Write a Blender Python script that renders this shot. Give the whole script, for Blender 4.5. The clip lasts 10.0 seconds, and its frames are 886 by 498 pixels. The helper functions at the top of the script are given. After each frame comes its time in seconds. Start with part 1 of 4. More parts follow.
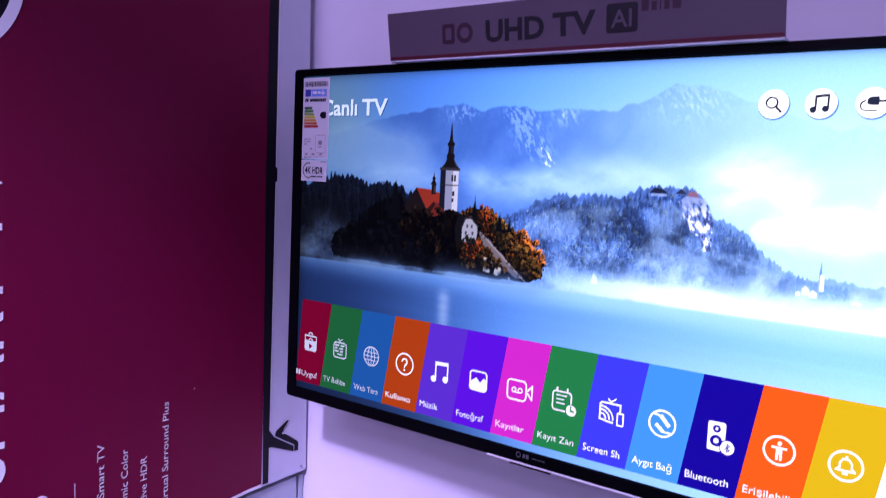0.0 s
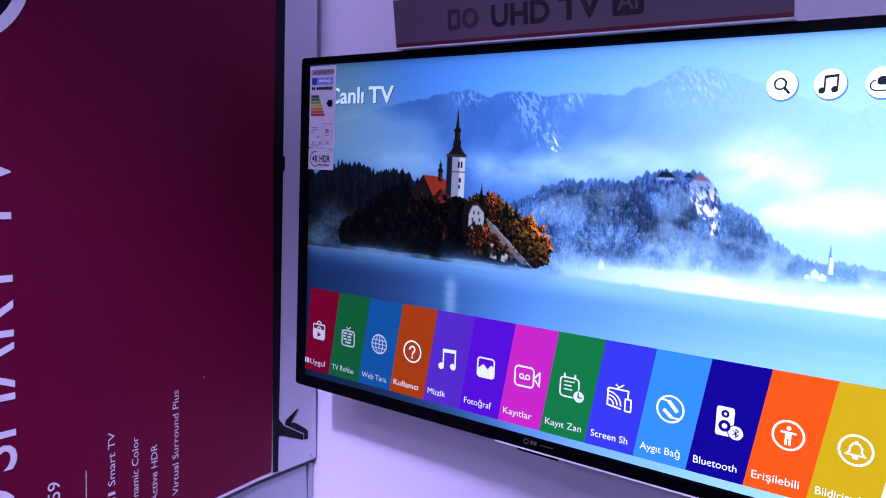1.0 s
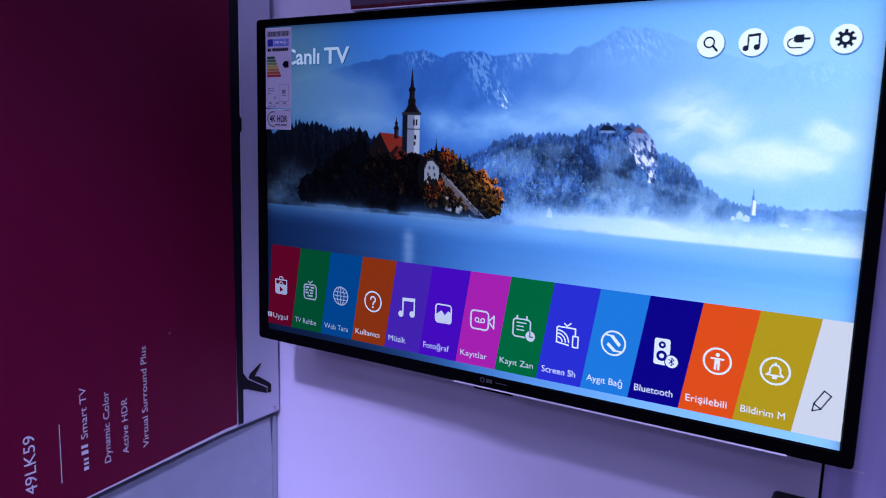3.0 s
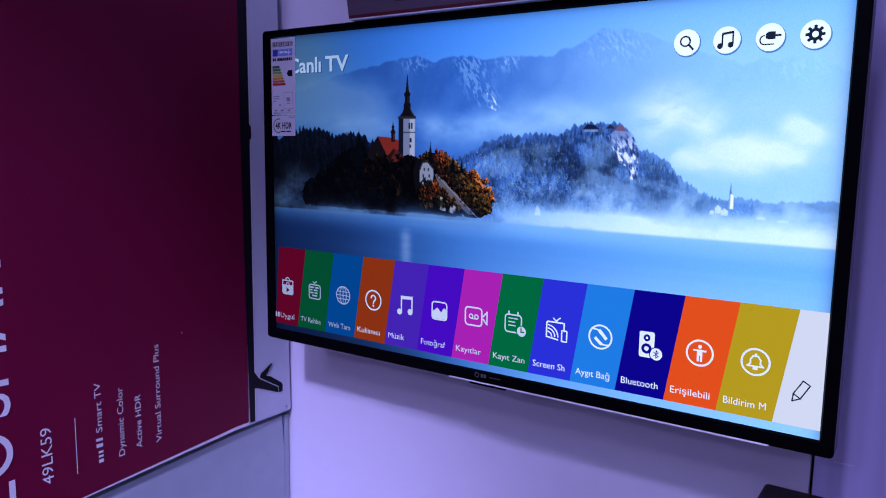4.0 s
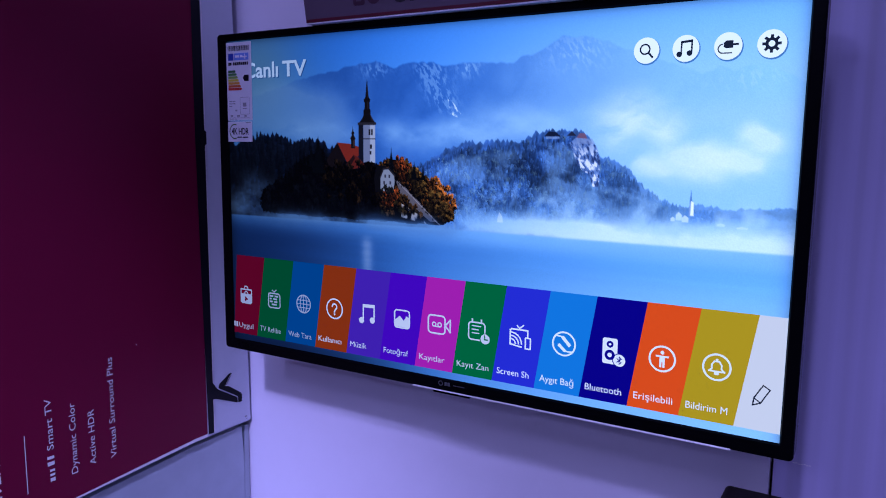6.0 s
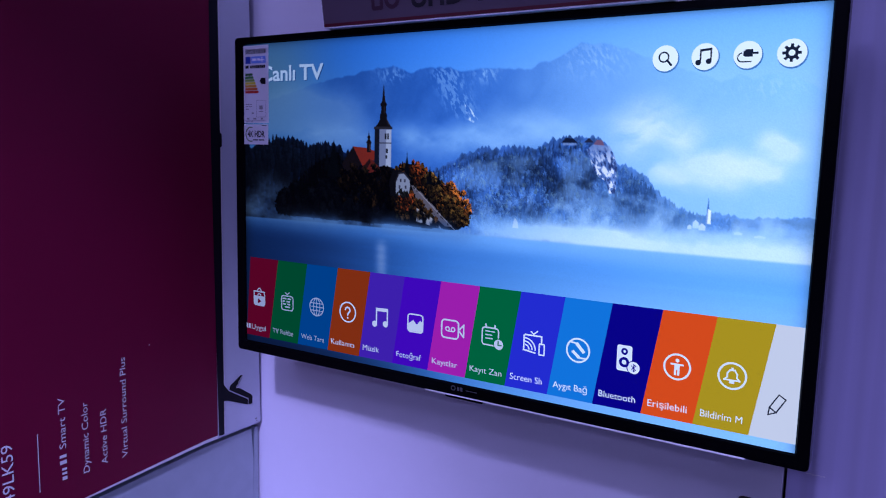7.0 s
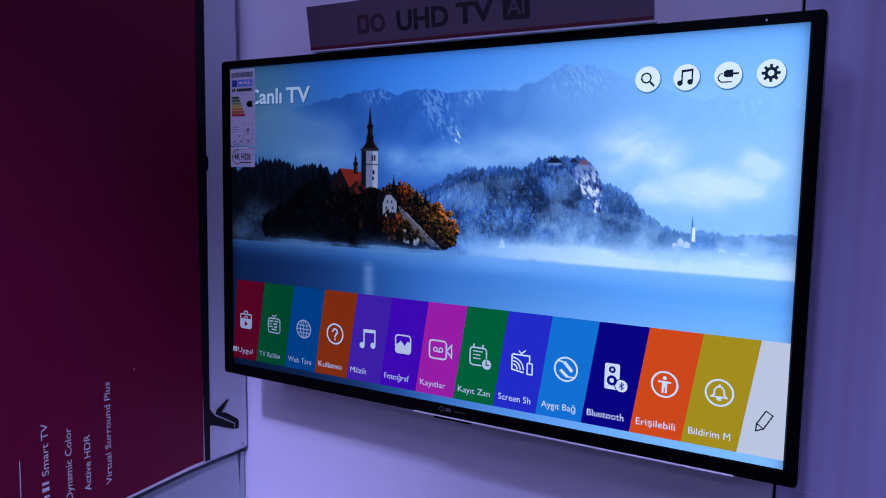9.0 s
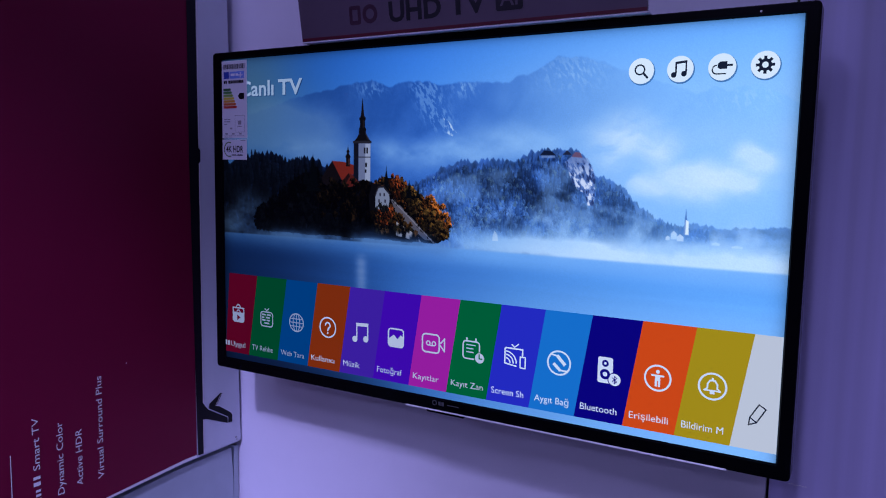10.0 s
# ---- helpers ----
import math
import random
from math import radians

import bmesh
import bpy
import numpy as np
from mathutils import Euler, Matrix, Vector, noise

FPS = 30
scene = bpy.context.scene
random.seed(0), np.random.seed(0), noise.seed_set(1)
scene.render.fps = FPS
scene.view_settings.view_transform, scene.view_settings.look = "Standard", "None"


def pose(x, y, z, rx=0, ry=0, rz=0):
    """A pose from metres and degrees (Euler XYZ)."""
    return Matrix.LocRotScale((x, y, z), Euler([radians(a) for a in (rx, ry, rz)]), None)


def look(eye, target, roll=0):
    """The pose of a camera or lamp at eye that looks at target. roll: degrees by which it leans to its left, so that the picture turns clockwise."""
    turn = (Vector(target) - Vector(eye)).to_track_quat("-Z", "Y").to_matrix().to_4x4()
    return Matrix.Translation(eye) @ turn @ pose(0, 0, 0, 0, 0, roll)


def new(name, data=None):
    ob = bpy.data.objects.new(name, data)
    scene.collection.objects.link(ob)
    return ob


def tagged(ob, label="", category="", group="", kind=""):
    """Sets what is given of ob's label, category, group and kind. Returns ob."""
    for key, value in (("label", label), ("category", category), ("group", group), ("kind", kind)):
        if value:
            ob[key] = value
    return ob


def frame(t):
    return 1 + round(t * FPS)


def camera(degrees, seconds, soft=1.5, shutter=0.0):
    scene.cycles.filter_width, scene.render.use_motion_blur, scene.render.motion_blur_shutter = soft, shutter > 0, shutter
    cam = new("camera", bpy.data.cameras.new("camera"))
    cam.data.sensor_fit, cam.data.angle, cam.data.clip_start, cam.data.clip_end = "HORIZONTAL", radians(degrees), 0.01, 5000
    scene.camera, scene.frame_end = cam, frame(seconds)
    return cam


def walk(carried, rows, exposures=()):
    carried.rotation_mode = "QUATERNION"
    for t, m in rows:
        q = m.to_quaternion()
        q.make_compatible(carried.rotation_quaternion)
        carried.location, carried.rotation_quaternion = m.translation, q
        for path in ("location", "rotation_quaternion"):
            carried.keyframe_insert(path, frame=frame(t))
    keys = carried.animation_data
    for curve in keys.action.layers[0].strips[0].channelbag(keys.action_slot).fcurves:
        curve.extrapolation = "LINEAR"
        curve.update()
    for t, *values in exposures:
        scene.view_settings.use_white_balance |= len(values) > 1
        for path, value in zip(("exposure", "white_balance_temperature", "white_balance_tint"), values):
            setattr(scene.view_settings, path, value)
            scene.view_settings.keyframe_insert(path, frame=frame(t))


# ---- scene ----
cam = camera(61.3, 10.0, soft=1.05, shutter=0.9)
PATH = [
    (0, (0.474, -0.919, 1.469), (-0.662, 0.716, 1.271), 2.7),
    (0.5, (0.467, -0.93, 1.459), (-0.664, 0.705, 1.238), 2.5),
    (1, (0.48, -0.913, 1.459), (-0.681, 0.702, 1.243), 2.3),
    (1.5, (0.483, -0.926, 1.459), (-0.657, 0.703, 1.235), 1.1),
    (1.7, (0.476, -0.934, 1.453), (-0.634, 0.719, 1.225), 1.3),
    (1.9, (0.469, -0.943, 1.448), (-0.616, 0.734, 1.205), 1.4),
    (2, (0.466, -0.947, 1.445), (-0.574, 0.742, 1.187), 1.5),
    (2.1, (0.467, -0.953, 1.446), (-0.542, 0.740, 1.169), 1.5),
    (2.2, (0.468, -0.959, 1.447), (-0.551, 0.738, 1.163), 1.6),
    (2.3, (0.469, -0.966, 1.449), (-0.518, 0.735, 1.158), 1.6),
    (2.5, (0.471, -0.978, 1.451), (-0.525, 0.731, 1.15), 1.7),
    (4, (0.577, -0.976, 1.431), (-0.535, 0.664, 1.161), 0.8),
    (4.5, (0.576, -0.982, 1.433), (-0.525, 0.671, 1.196), 1.0),
    (5, (0.573, -0.983, 1.434), (-0.482, 0.698, 1.191), 1.3),
    (5.5, (0.569, -0.981, 1.431), (-0.451, 0.722, 1.183), 1.0),
    (6, (0.566, -0.968, 1.443), (-0.454, 0.731, 1.171), 0.6),
    (7.5, (0.551, -0.984, 1.437), (-0.49, 0.707, 1.197), 1.7),
    (8, (0.549, -0.989, 1.433), (-0.491, 0.705, 1.209), 1.4),
    (8.5, (0.552, -0.985, 1.433), (-0.468, 0.721, 1.208), 1.1),
    (9, (0.557, -0.98, 1.436), (-0.452, 0.736, 1.244), 1.0),
    (9.5, (0.554, -0.975, 1.441), (-0.446, 0.744, 1.229), 0.8),
    (10, (0.559, -0.971, 1.436), (-0.442, 0.748, 1.225), 1.0),
]
EXPOSURES = [(0, 0.84, 6900, 25), (0.5, 0.72, 6650, 21), (1, 0.63, 6450, 18), (1.5, 0.57, 6350, 15), (1.9, 0.42, 6200, 13), (2.5, -0.02, 5900, 12),
             (4, 0.05, 5850, 14), (4.5, 0.0, 5800, 14), (5.5, -0.08, 5500, 15), (7.5, -0.19, 5550, 13), (9, -0.27, 5650, 11), (10, -0.34, 5800, 9)]
walk(cam, [(t, look(eye, target, roll)) for t, eye, target, roll in PATH], EXPOSURES)

# ---------------- world and lights ----------------
world = bpy.data.worlds.new("shop_world")
scene.world = world
world.use_nodes = True
world.node_tree.nodes["Background"].inputs[0].default_value = (0.35, 0.32, 0.55, 1)
world.node_tree.nodes["Background"].inputs[1].default_value = 0.02


def ceiling_lamp(x, y, z, size, watts, colour):
    data = bpy.data.lights.new("ceiling_lamp", "AREA")
    data.shape, data.size, data.energy, data.color = "DISK", size, watts, colour
    ob = new("ceiling_lamp", data)
    ob.matrix_world = look((x, y, z), (x, y, 0))
    return ob


def aimed_spot(x, y, z, target, cone, watts, colour, size):
    data = bpy.data.lights.new("aimed_spot", "SPOT")
    data.spot_size, data.spot_blend, data.energy, data.color, data.shadow_soft_size = radians(cone), 1.0, watts, colour, size
    ob = new("aimed_spot", data)
    ob.matrix_world = look((x, y, z), target)
    return ob


LAMP = (0.52, 0.46, 1.0)
ceiling_lamp(1.95, -3.2, 3.76, 1.7, 38, LAMP)
ceiling_lamp(-0.62, -6.1, 3.85, 0.75, 100, LAMP)
ceiling_lamp(-0.64, -3.6, 3.52, 0.6, 30, LAMP)
# added spot without a known fixture, brightens the carton's foot and plinth
aimed_spot(0.62, -3.0, 3.8, (-0.62, -0.48, 0.60), 27, 880, LAMP, 0.09)
# added spot without a known fixture, brightens the upper carton and wall corner
aimed_spot(0.95, -2.6, 3.8, (-0.60, 0.10, 2.0), 28, 120, LAMP, 0.12)
# lamp placed from the lower shadow edge under the television
aimed_spot(0.46, -2.75, 3.85, (0.12, 0.15, 0.58), 28, 240, LAMP, 0.12)

# ---------------- materials ----------------


def srgb(r, g, b):
    return tuple(((c / 255 + 0.055) / 1.055) ** 2.4 if c > 10 else c / 3295 for c in (r, g, b)) + (1,)


def material(name, colour, rough=0.5, metal=0.0, spec=0.5, vary=0.0, scale=8.0, bump=0.0, bump_scale=200.0, coat=0.0):
    """A principled surface whose colour drifts with two sizes of noise, with a fine relief."""
    m = bpy.data.materials.new(name)
    m.use_nodes = True
    t = m.node_tree
    p = t.nodes["Principled BSDF"]
    p.inputs["Base Color"].default_value = (*colour[:3], 1)
    p.inputs["Roughness"].default_value = rough
    p.inputs["Metallic"].default_value = metal
    p.inputs["Specular IOR Level"].default_value = spec
    p.inputs["Coat Weight"].default_value = coat
    co = t.nodes.new("ShaderNodeTexCoord")
    if vary:
        big, small = t.nodes.new("ShaderNodeTexNoise"), t.nodes.new("ShaderNodeTexNoise")
        big.inputs["Scale"].default_value, small.inputs["Scale"].default_value = scale, scale * 11
        big.inputs["Detail"].default_value = small.inputs["Detail"].default_value = 4
        add = t.nodes.new("ShaderNodeMath")
        add.operation = "MULTIPLY_ADD"
        add.inputs[1].default_value = 0.4
        t.links.new(co.outputs["Object"], big.inputs["Vector"])
        t.links.new(co.outputs["Object"], small.inputs["Vector"])
        t.links.new(small.outputs["Fac"], add.inputs[0])
        t.links.new(big.outputs["Fac"], add.inputs[2])
        ramp = t.nodes.new("ShaderNodeMapRange")
        ramp.inputs["From Min"].default_value, ramp.inputs["From Max"].default_value = 0.45, 0.95
        ramp.inputs["To Min"].default_value, ramp.inputs["To Max"].default_value = 1 - vary, 1 + vary
        t.links.new(add.outputs[0], ramp.inputs["Value"])
        mul = t.nodes.new("ShaderNodeVectorMath")
        mul.operation = "SCALE"
        mul.inputs[0].default_value = colour[:3]
        t.links.new(ramp.outputs[0], mul.inputs["Scale"])
        t.links.new(mul.outputs[0], p.inputs["Base Color"])
        rr = t.nodes.new("ShaderNodeMapRange")
        rr.inputs["To Min"].default_value, rr.inputs["To Max"].default_value = max(rough - 0.08, 0.02), min(rough + 0.08, 1)
        t.links.new(small.outputs["Fac"], rr.inputs["Value"])
        t.links.new(rr.outputs[0], p.inputs["Roughness"])
    if bump:
        n, b = t.nodes.new("ShaderNodeTexNoise"), t.nodes.new("ShaderNodeBump")
        n.inputs["Scale"].default_value, b.inputs["Strength"].default_value = bump_scale, bump
        b.inputs["Distance"].default_value = 0.001
        t.links.new(co.outputs["Object"], n.inputs["Vector"])
        t.links.new(n.outputs["Fac"], b.inputs["Height"])
        t.links.new(b.outputs["Normal"], p.inputs["Normal"])
    return m


GLOW = 1.14


def glowing(name, colour, strength=GLOW):
    """Lit pixels behind the smooth front of the screen."""
    m = material(name, (0.002, 0.002, 0.003), 0.25, spec=0.025)
    p = m.node_tree.nodes["Principled BSDF"]
    p.inputs["Emission Color"].default_value = (*colour[:3], 1)
    p.inputs["Emission Strength"].default_value = strength
    return m


WALL = material("white_laminate", (0.77, 0.73, 0.82), 0.42, vary=0.03, scale=1.7, bump=0.05, bump_scale=350)
# laminate darkened to lilac: shade right of the television put into its colour
SHADED_WALL = material("shade_lilac_laminate", (0.49, 0.44, 0.68), 0.36, vary=0.03, scale=1.7, bump=0.05, bump_scale=350)
PLASTER = material("painted_plaster", (0.34, 0.34, 0.36), 0.8, vary=0.05, scale=2, bump=0.15)
FLOOR = material("grey_floor_tile", (0.14, 0.135, 0.14), 0.35, vary=0.1, scale=3)
DARK_GAP = material("dark_gap", (0.02, 0.02, 0.025), 0.8)
PLINTH = material("satin_grey_board", (0.40, 0.45, 0.50), 0.36, vary=0.12, scale=2.5, bump=0.04)
CARTON = material("silver_white_carton", (0.60, 0.62, 0.70), 0.5, vary=0.04, scale=5, bump=0.12, bump_scale=260)
MAROON = material("maroon_print", (0.155, 0.0012, 0.031), 0.5, vary=0.06, scale=4, bump=0.06, bump_scale=240, spec=0.16)
BLACK_INK = material("black_print", (0.005, 0.005, 0.009), 0.45, vary=0.1, scale=6, spec=0.15)
WHITE_INK = material("white_print", (0.85, 0.82, 0.84), 0.45, vary=0.03, scale=9)
LOGO_INK = material("dim_grey_print", (0.09, 0.09, 0.1), 0.5)
GREY_INK = material("grey_print", (0.25, 0.24, 0.27), 0.5)
TV_BLACK = material("gloss_black_plastic", (0.002, 0.002, 0.003), 0.2, vary=0.2, scale=12, spec=0.04)
TV_BACK = material("matt_black_plastic", (0.012, 0.012, 0.014), 0.55, vary=0.1, scale=30)
CHROME = material("brushed_silver", (0.9, 0.9, 0.9), 0.42, metal=0.35, vary=0.06, scale=20)
SIGN_FACE = material("smoky_grey_acrylic", (0.10, 0.07, 0.10), 0.35, vary=0.06, scale=6)
SIGN_RED = material("dark_red_band", (0.09, 0.004, 0.015), 0.4)
SIGN_DARK = material("charcoal_lettering", (0.006, 0.004, 0.009), 0.4, vary=0.1, scale=30)
SIGN_MAROON = material("plum_lettering", (0.045, 0.012, 0.03), 0.4)
PALE_EDGE = material("pale_edge_strip", (0.7, 0.68, 0.72), 0.3)
STICKER = material("sticker_paper", (0.66, 0.66, 0.7), 0.4, vary=0.03, scale=30)
SPEAKER = material("ribbed_black_cloth", (0.02, 0.012, 0.016), 0.7, vary=0.2, scale=40, bump=0.3)



def light_banded(m, colour, amount):
    """Upright bands of light and shade, painted into a plain board's colour."""
    t = m.node_tree
    co, mp, n = t.nodes.new("ShaderNodeTexCoord"), t.nodes.new("ShaderNodeMapping"), t.nodes.new("ShaderNodeTexNoise")
    mp.inputs["Scale"].default_value = (26, 1, 0.35)
    n.inputs["Scale"].default_value, n.inputs["Detail"].default_value = 1.0, 3
    ramp, mul = t.nodes.new("ShaderNodeMapRange"), t.nodes.new("ShaderNodeVectorMath")
    ramp.inputs["From Min"].default_value, ramp.inputs["From Max"].default_value = 0.3, 0.7
    ramp.inputs["To Min"].default_value, ramp.inputs["To Max"].default_value = 1 - amount, 1 + amount
    mul.operation = "SCALE"
    mul.inputs[0].default_value = colour
    t.links.new(co.outputs["Object"], mp.inputs["Vector"])
    t.links.new(mp.outputs["Vector"], n.inputs["Vector"])
    t.links.new(n.outputs["Fac"], ramp.inputs["Value"])
    t.links.new(ramp.outputs[0], mul.inputs["Scale"])
    t.links.new(mul.outputs[0], t.nodes["Principled BSDF"].inputs["Base Color"])


light_banded(SHADED_WALL, (0.49, 0.44, 0.68), 0.16)

# ---------------- building helpers ----------------


def thing(name, x, y, z, label, category, group="", kind=""):
    ob = new(name)
    ob.location = (x, y, z)
    ob.empty_display_size = 0.05
    return tagged(ob, label, category, group, kind)


def part(name, bm, mat, parent=None, label=""):
    """Links a bmesh, built in world places, as one mesh object under its thing or part."""
    me = bpy.data.meshes.new(name)
    bm.to_mesh(me)
    bm.free()
    me.materials.append(mat)
    ob = new(name, me)
    if parent:
        ob.parent = parent
        ob.matrix_parent_inverse = Matrix.Translation(parent.location).inverted()
    return tagged(ob, label)


def slab(x0, x1, y0, y1, z0, z1, bevel=0.0, bm=None):
    """A box between two corners, with rounded edges."""
    out = bm or bmesh.new()
    piece = bmesh.new() if bm else out
    bmesh.ops.create_cube(piece, size=1, matrix=Matrix.LocRotScale(((x0 + x1) / 2, (y0 + y1) / 2, (z0 + z1) / 2), None, (x1 - x0, y1 - y0, z1 - z0)))
    if bevel:
        bmesh.ops.bevel(piece, geom=list(piece.edges), offset=bevel, segments=3, profile=0.5, affect="EDGES")
    if bm:
        keep = bpy.data.meshes.new("piece")
        piece.to_mesh(keep)
        piece.free()
        bm.from_mesh(keep)
        bpy.data.meshes.remove(keep)
    return out


def prism(outline, place, depth):
    """A solid from a flat outline: place(a, b, d) gives the world point at depth d."""
    bm = bmesh.new()
    front = [bm.verts.new(place(a, b, 0)) for a, b in outline]
    back = [bm.verts.new(place(a, b, depth)) for a, b in outline]
    bm.faces.new(front)
    bm.faces.new(back[::-1])
    n = len(outline)
    for i in range(n):
        bm.faces.new((front[i], back[i], back[(i + 1) % n], front[(i + 1) % n]))
    bmesh.ops.recalc_face_normals(bm, faces=bm.faces)
    return bm


class Ink:
    """Flat print on a surface: place(a, b) maps the drawing to the world."""

    def __init__(self, place):
        self.place, self.bm = place, bmesh.new()

    def poly(self, pts):
        try:
            self.bm.faces.new([self.bm.verts.new(self.place(a, b)) for a, b in pts])
        except ValueError:
            pass
        return self

    def rect(self, a0, b0, a1, b1):
        return self.poly([(a0, b0), (a1, b0), (a1, b1), (a0, b1)])

    def arc(self, a, b, r0, r1, start=0, end=360, n=32):
        pts = [(math.cos(radians(start + (end - start) * i / n)), math.sin(radians(start + (end - start) * i / n))) for i in range(n + 1)]
        for (c0, s0), (c1, s1) in zip(pts, pts[1:]):
            if r0 > 0:
                self.poly([(a + r0 * c0, b + r0 * s0), (a + r1 * c0, b + r1 * s0), (a + r1 * c1, b + r1 * s1), (a + r0 * c1, b + r0 * s1)])
        if r0 <= 0:
            self.poly([(a + r1 * c, b + r1 * s) for c, s in pts[:-1]])
        return self

    def line(self, pts, w):
        for (a0, b0), (a1, b1) in zip(pts, pts[1:]):
            d = math.hypot(a1 - a0, b1 - b0) or 1
            u, v = (a1 - a0) / d * w / 2, (b1 - b0) / d * w / 2
            self.poly([(a0 - u - v, b0 - v + u), (a0 - u + v, b0 - v - u), (a1 + u + v, b1 + v - u), (a1 + u - v, b1 + v + u)])
        return self

    def round_box(self, a, b, w, h, r, t):
        """The outline of a rounded rectangle, t wide; t = 0 fills it."""
        ring = []
        for ca, cb, s in ((w / 2 - r, h / 2 - r, 0), (-w / 2 + r, h / 2 - r, 90), (-w / 2 + r, -h / 2 + r, 180), (w / 2 - r, -h / 2 + r, 270)):
            for i in range(7):
                c, d = math.cos(radians(s + 15 * i)), math.sin(radians(s + 15 * i))
                ring.append((a + ca + r * c, b + cb + r * d, a + ca + (r - t) * c, b + cb + (r - t) * d))
        if not t:
            return self.poly([q[:2] for q in ring])
        for p, q in zip(ring, ring[1:] + ring[:1]):
            self.poly([p[:2], q[:2], q[2:], p[2:]])
        return self

    def words(self, text, a, b, height, width=0.0, bold=0.0):
        """Lettering with its capitals' height, its baseline from (a, b), set to a width."""
        cu = bpy.data.curves.new("lettering", "FONT")
        cu.body, cu.resolution_u, cu.offset = text, 3, bold
        ob = new("lettering", cu)
        dg = bpy.context.evaluated_depsgraph_get()
        me = bpy.data.meshes.new_from_object(ob.evaluated_get(dg))
        xs = [v.co.x for v in me.vertices]
        low = min(xs)
        k = height / 0.72
        kx = width / (max(xs) - low) if width else k
        vs = [self.bm.verts.new(self.place(a + (v.co.x - low) * kx, b + v.co.y * k)) for v in me.vertices]
        for p in me.polygons:
            try:
                self.bm.faces.new([vs[i] for i in p.vertices])
            except ValueError:
                pass
        bpy.data.objects.remove(ob)
        bpy.data.meshes.remove(me)
        bpy.data.curves.remove(cu)
        return self

    def bars(self, a, b, height, lengths, gap):
        """Writing that stays plain: bars of its size."""
        for n in lengths:
            self.rect(a, b, a + n, b + height)
            a += n + gap
        return self


# ---------------- room ----------------
WALL_Y, CEIL = 0.155, 3.9


def wall_panel(name, corners, label, mat=WALL):
    bm = prism(corners, lambda a, b, d: (a, WALL_Y + d, b), 0.018)
    bmesh.ops.bevel(bm, geom=list(bm.edges), offset=0.0012, segments=2, affect="EDGES")
    return tagged(part(name, bm, mat), label, "wall", kind="structure")


SEAM0, SEAM1 = 0.4455, 0.4500
panel_a = wall_panel("wall_panel_1", [(-0.70, 0), (SEAM0, 0), (SEAM0 - 0.003, CEIL), (-0.70, CEIL)], "smooth white laminate wall panel behind the television")
# this panel's darker banded colour carries the wall's falloff of light
panel_b = wall_panel("wall_panel_2", [(SEAM1, 0), (2.6, 0), (2.6, CEIL), (SEAM1 - 0.003, CEIL)], "laminate wall panel with shade and light bands painted in lilac, beside a dark joint", SHADED_WALL)
tagged(part("wall_north", slab(-0.9, 2.7, 0.19, 0.29, 0, CEIL), DARK_GAP), "dark wall behind the laminate panels", "wall", kind="structure")
tagged(part("wall_west", slab(-0.9, -0.78, -6.6, 0.19, 0, CEIL), PLASTER), "plain pale wall behind the carton", "wall", kind="structure")
tagged(part("wall_east", slab(2.6, 2.7, -6.6, 0.19, 0, CEIL), PLASTER), "plain pale wall of the shop", "wall", kind="structure")
tagged(part("wall_south", slab(-0.9, 2.7, -6.7, -6.6, 0, CEIL), PLASTER), "plain pale wall of the shop", "wall", kind="structure")
tagged(part("floor", slab(-0.9, 2.7, -6.7, 0.29, -0.1, 0), FLOOR), "grey shop floor", "floor", kind="structure")
tagged(part("ceiling", slab(-0.9, 2.7, -6.7, 0.29, CEIL, CEIL + 0.1), PLASTER), "plain pale shop ceiling", "ceiling", kind="structure")
scuff = Ink(lambda a, b: (a, WALL_Y - 0.0006, b))
for i in range(7):
    scuff.rect(0.474 + 0.0035 * i, 1.0035 + 0.0006 * math.sin(i * 2.1), 0.4765 + 0.0035 * i, 1.0048 + 0.0006 * math.sin(i * 2.1))
part("scuff", scuff.bm, WHITE_INK, panel_b, "faint white scratch")

# ---------------- plinth and carton ----------------
FACE_X = -0.585


def carton_foot(y):
    """The carton's lower edge, a little crushed towards its outer end."""
    return 0.852 if y > 0 else 0.852 + 0.055 * y


def print_foot(y):
    return 0.8615 if y > 0 else 0.8615 + 0.066 * y


plinth = thing("plinth", -0.67, -0.25, 0, "satin grey board plinth carrying the television carton", "plinth")
ys = [-0.66, -0.4, -0.2, 0.0, 0.131]
top = [(y, carton_foot(y) - 0.010) for y in ys]
part("front_board", prism([(-0.66, 0), (0.136, 0), (0.136, 0.77), (0.131, top[-1][1])] + top[:-1][::-1], lambda a, b, d: (FACE_X - 0.009 - d, a, b), 0.155), PLINTH, plinth)
part("corner_post", prism([(0.1375, 0), (0.152, 0), (0.152, 0.841), (0.141, 0.841), (0.1375, 0.77)], lambda a, b, d: (FACE_X - 0.010 - d, a, b), 0.145), PLINTH, plinth)
part("joint_backing", slab(FACE_X - 0.195, FACE_X - 0.166, 0.10, 0.15, 0, 0.83), DARK_GAP, plinth)

carton = thing("television_carton", -0.668, -0.25, 0.82, "maroon and silver television carton standing on its short end", "carton")
y0, y1, z1 = -0.63, 0.1535, 2.06
cols = [y1, 0.0, -0.2, -0.4, y0]
body = prism([(y, carton_foot(y)) for y in cols] + [(y0, z1), (y1 - 0.0315, z1)], lambda a, b, d: (FACE_X - d, a, b), 0.165)
bmesh.ops.bevel(body, geom=[e for e in body.edges if e.calc_face_angle(0) > 0.5], offset=0.004, segments=3, affect="EDGES")
part("carton_body", body, CARTON, carton, "silver-white printed cardboard")


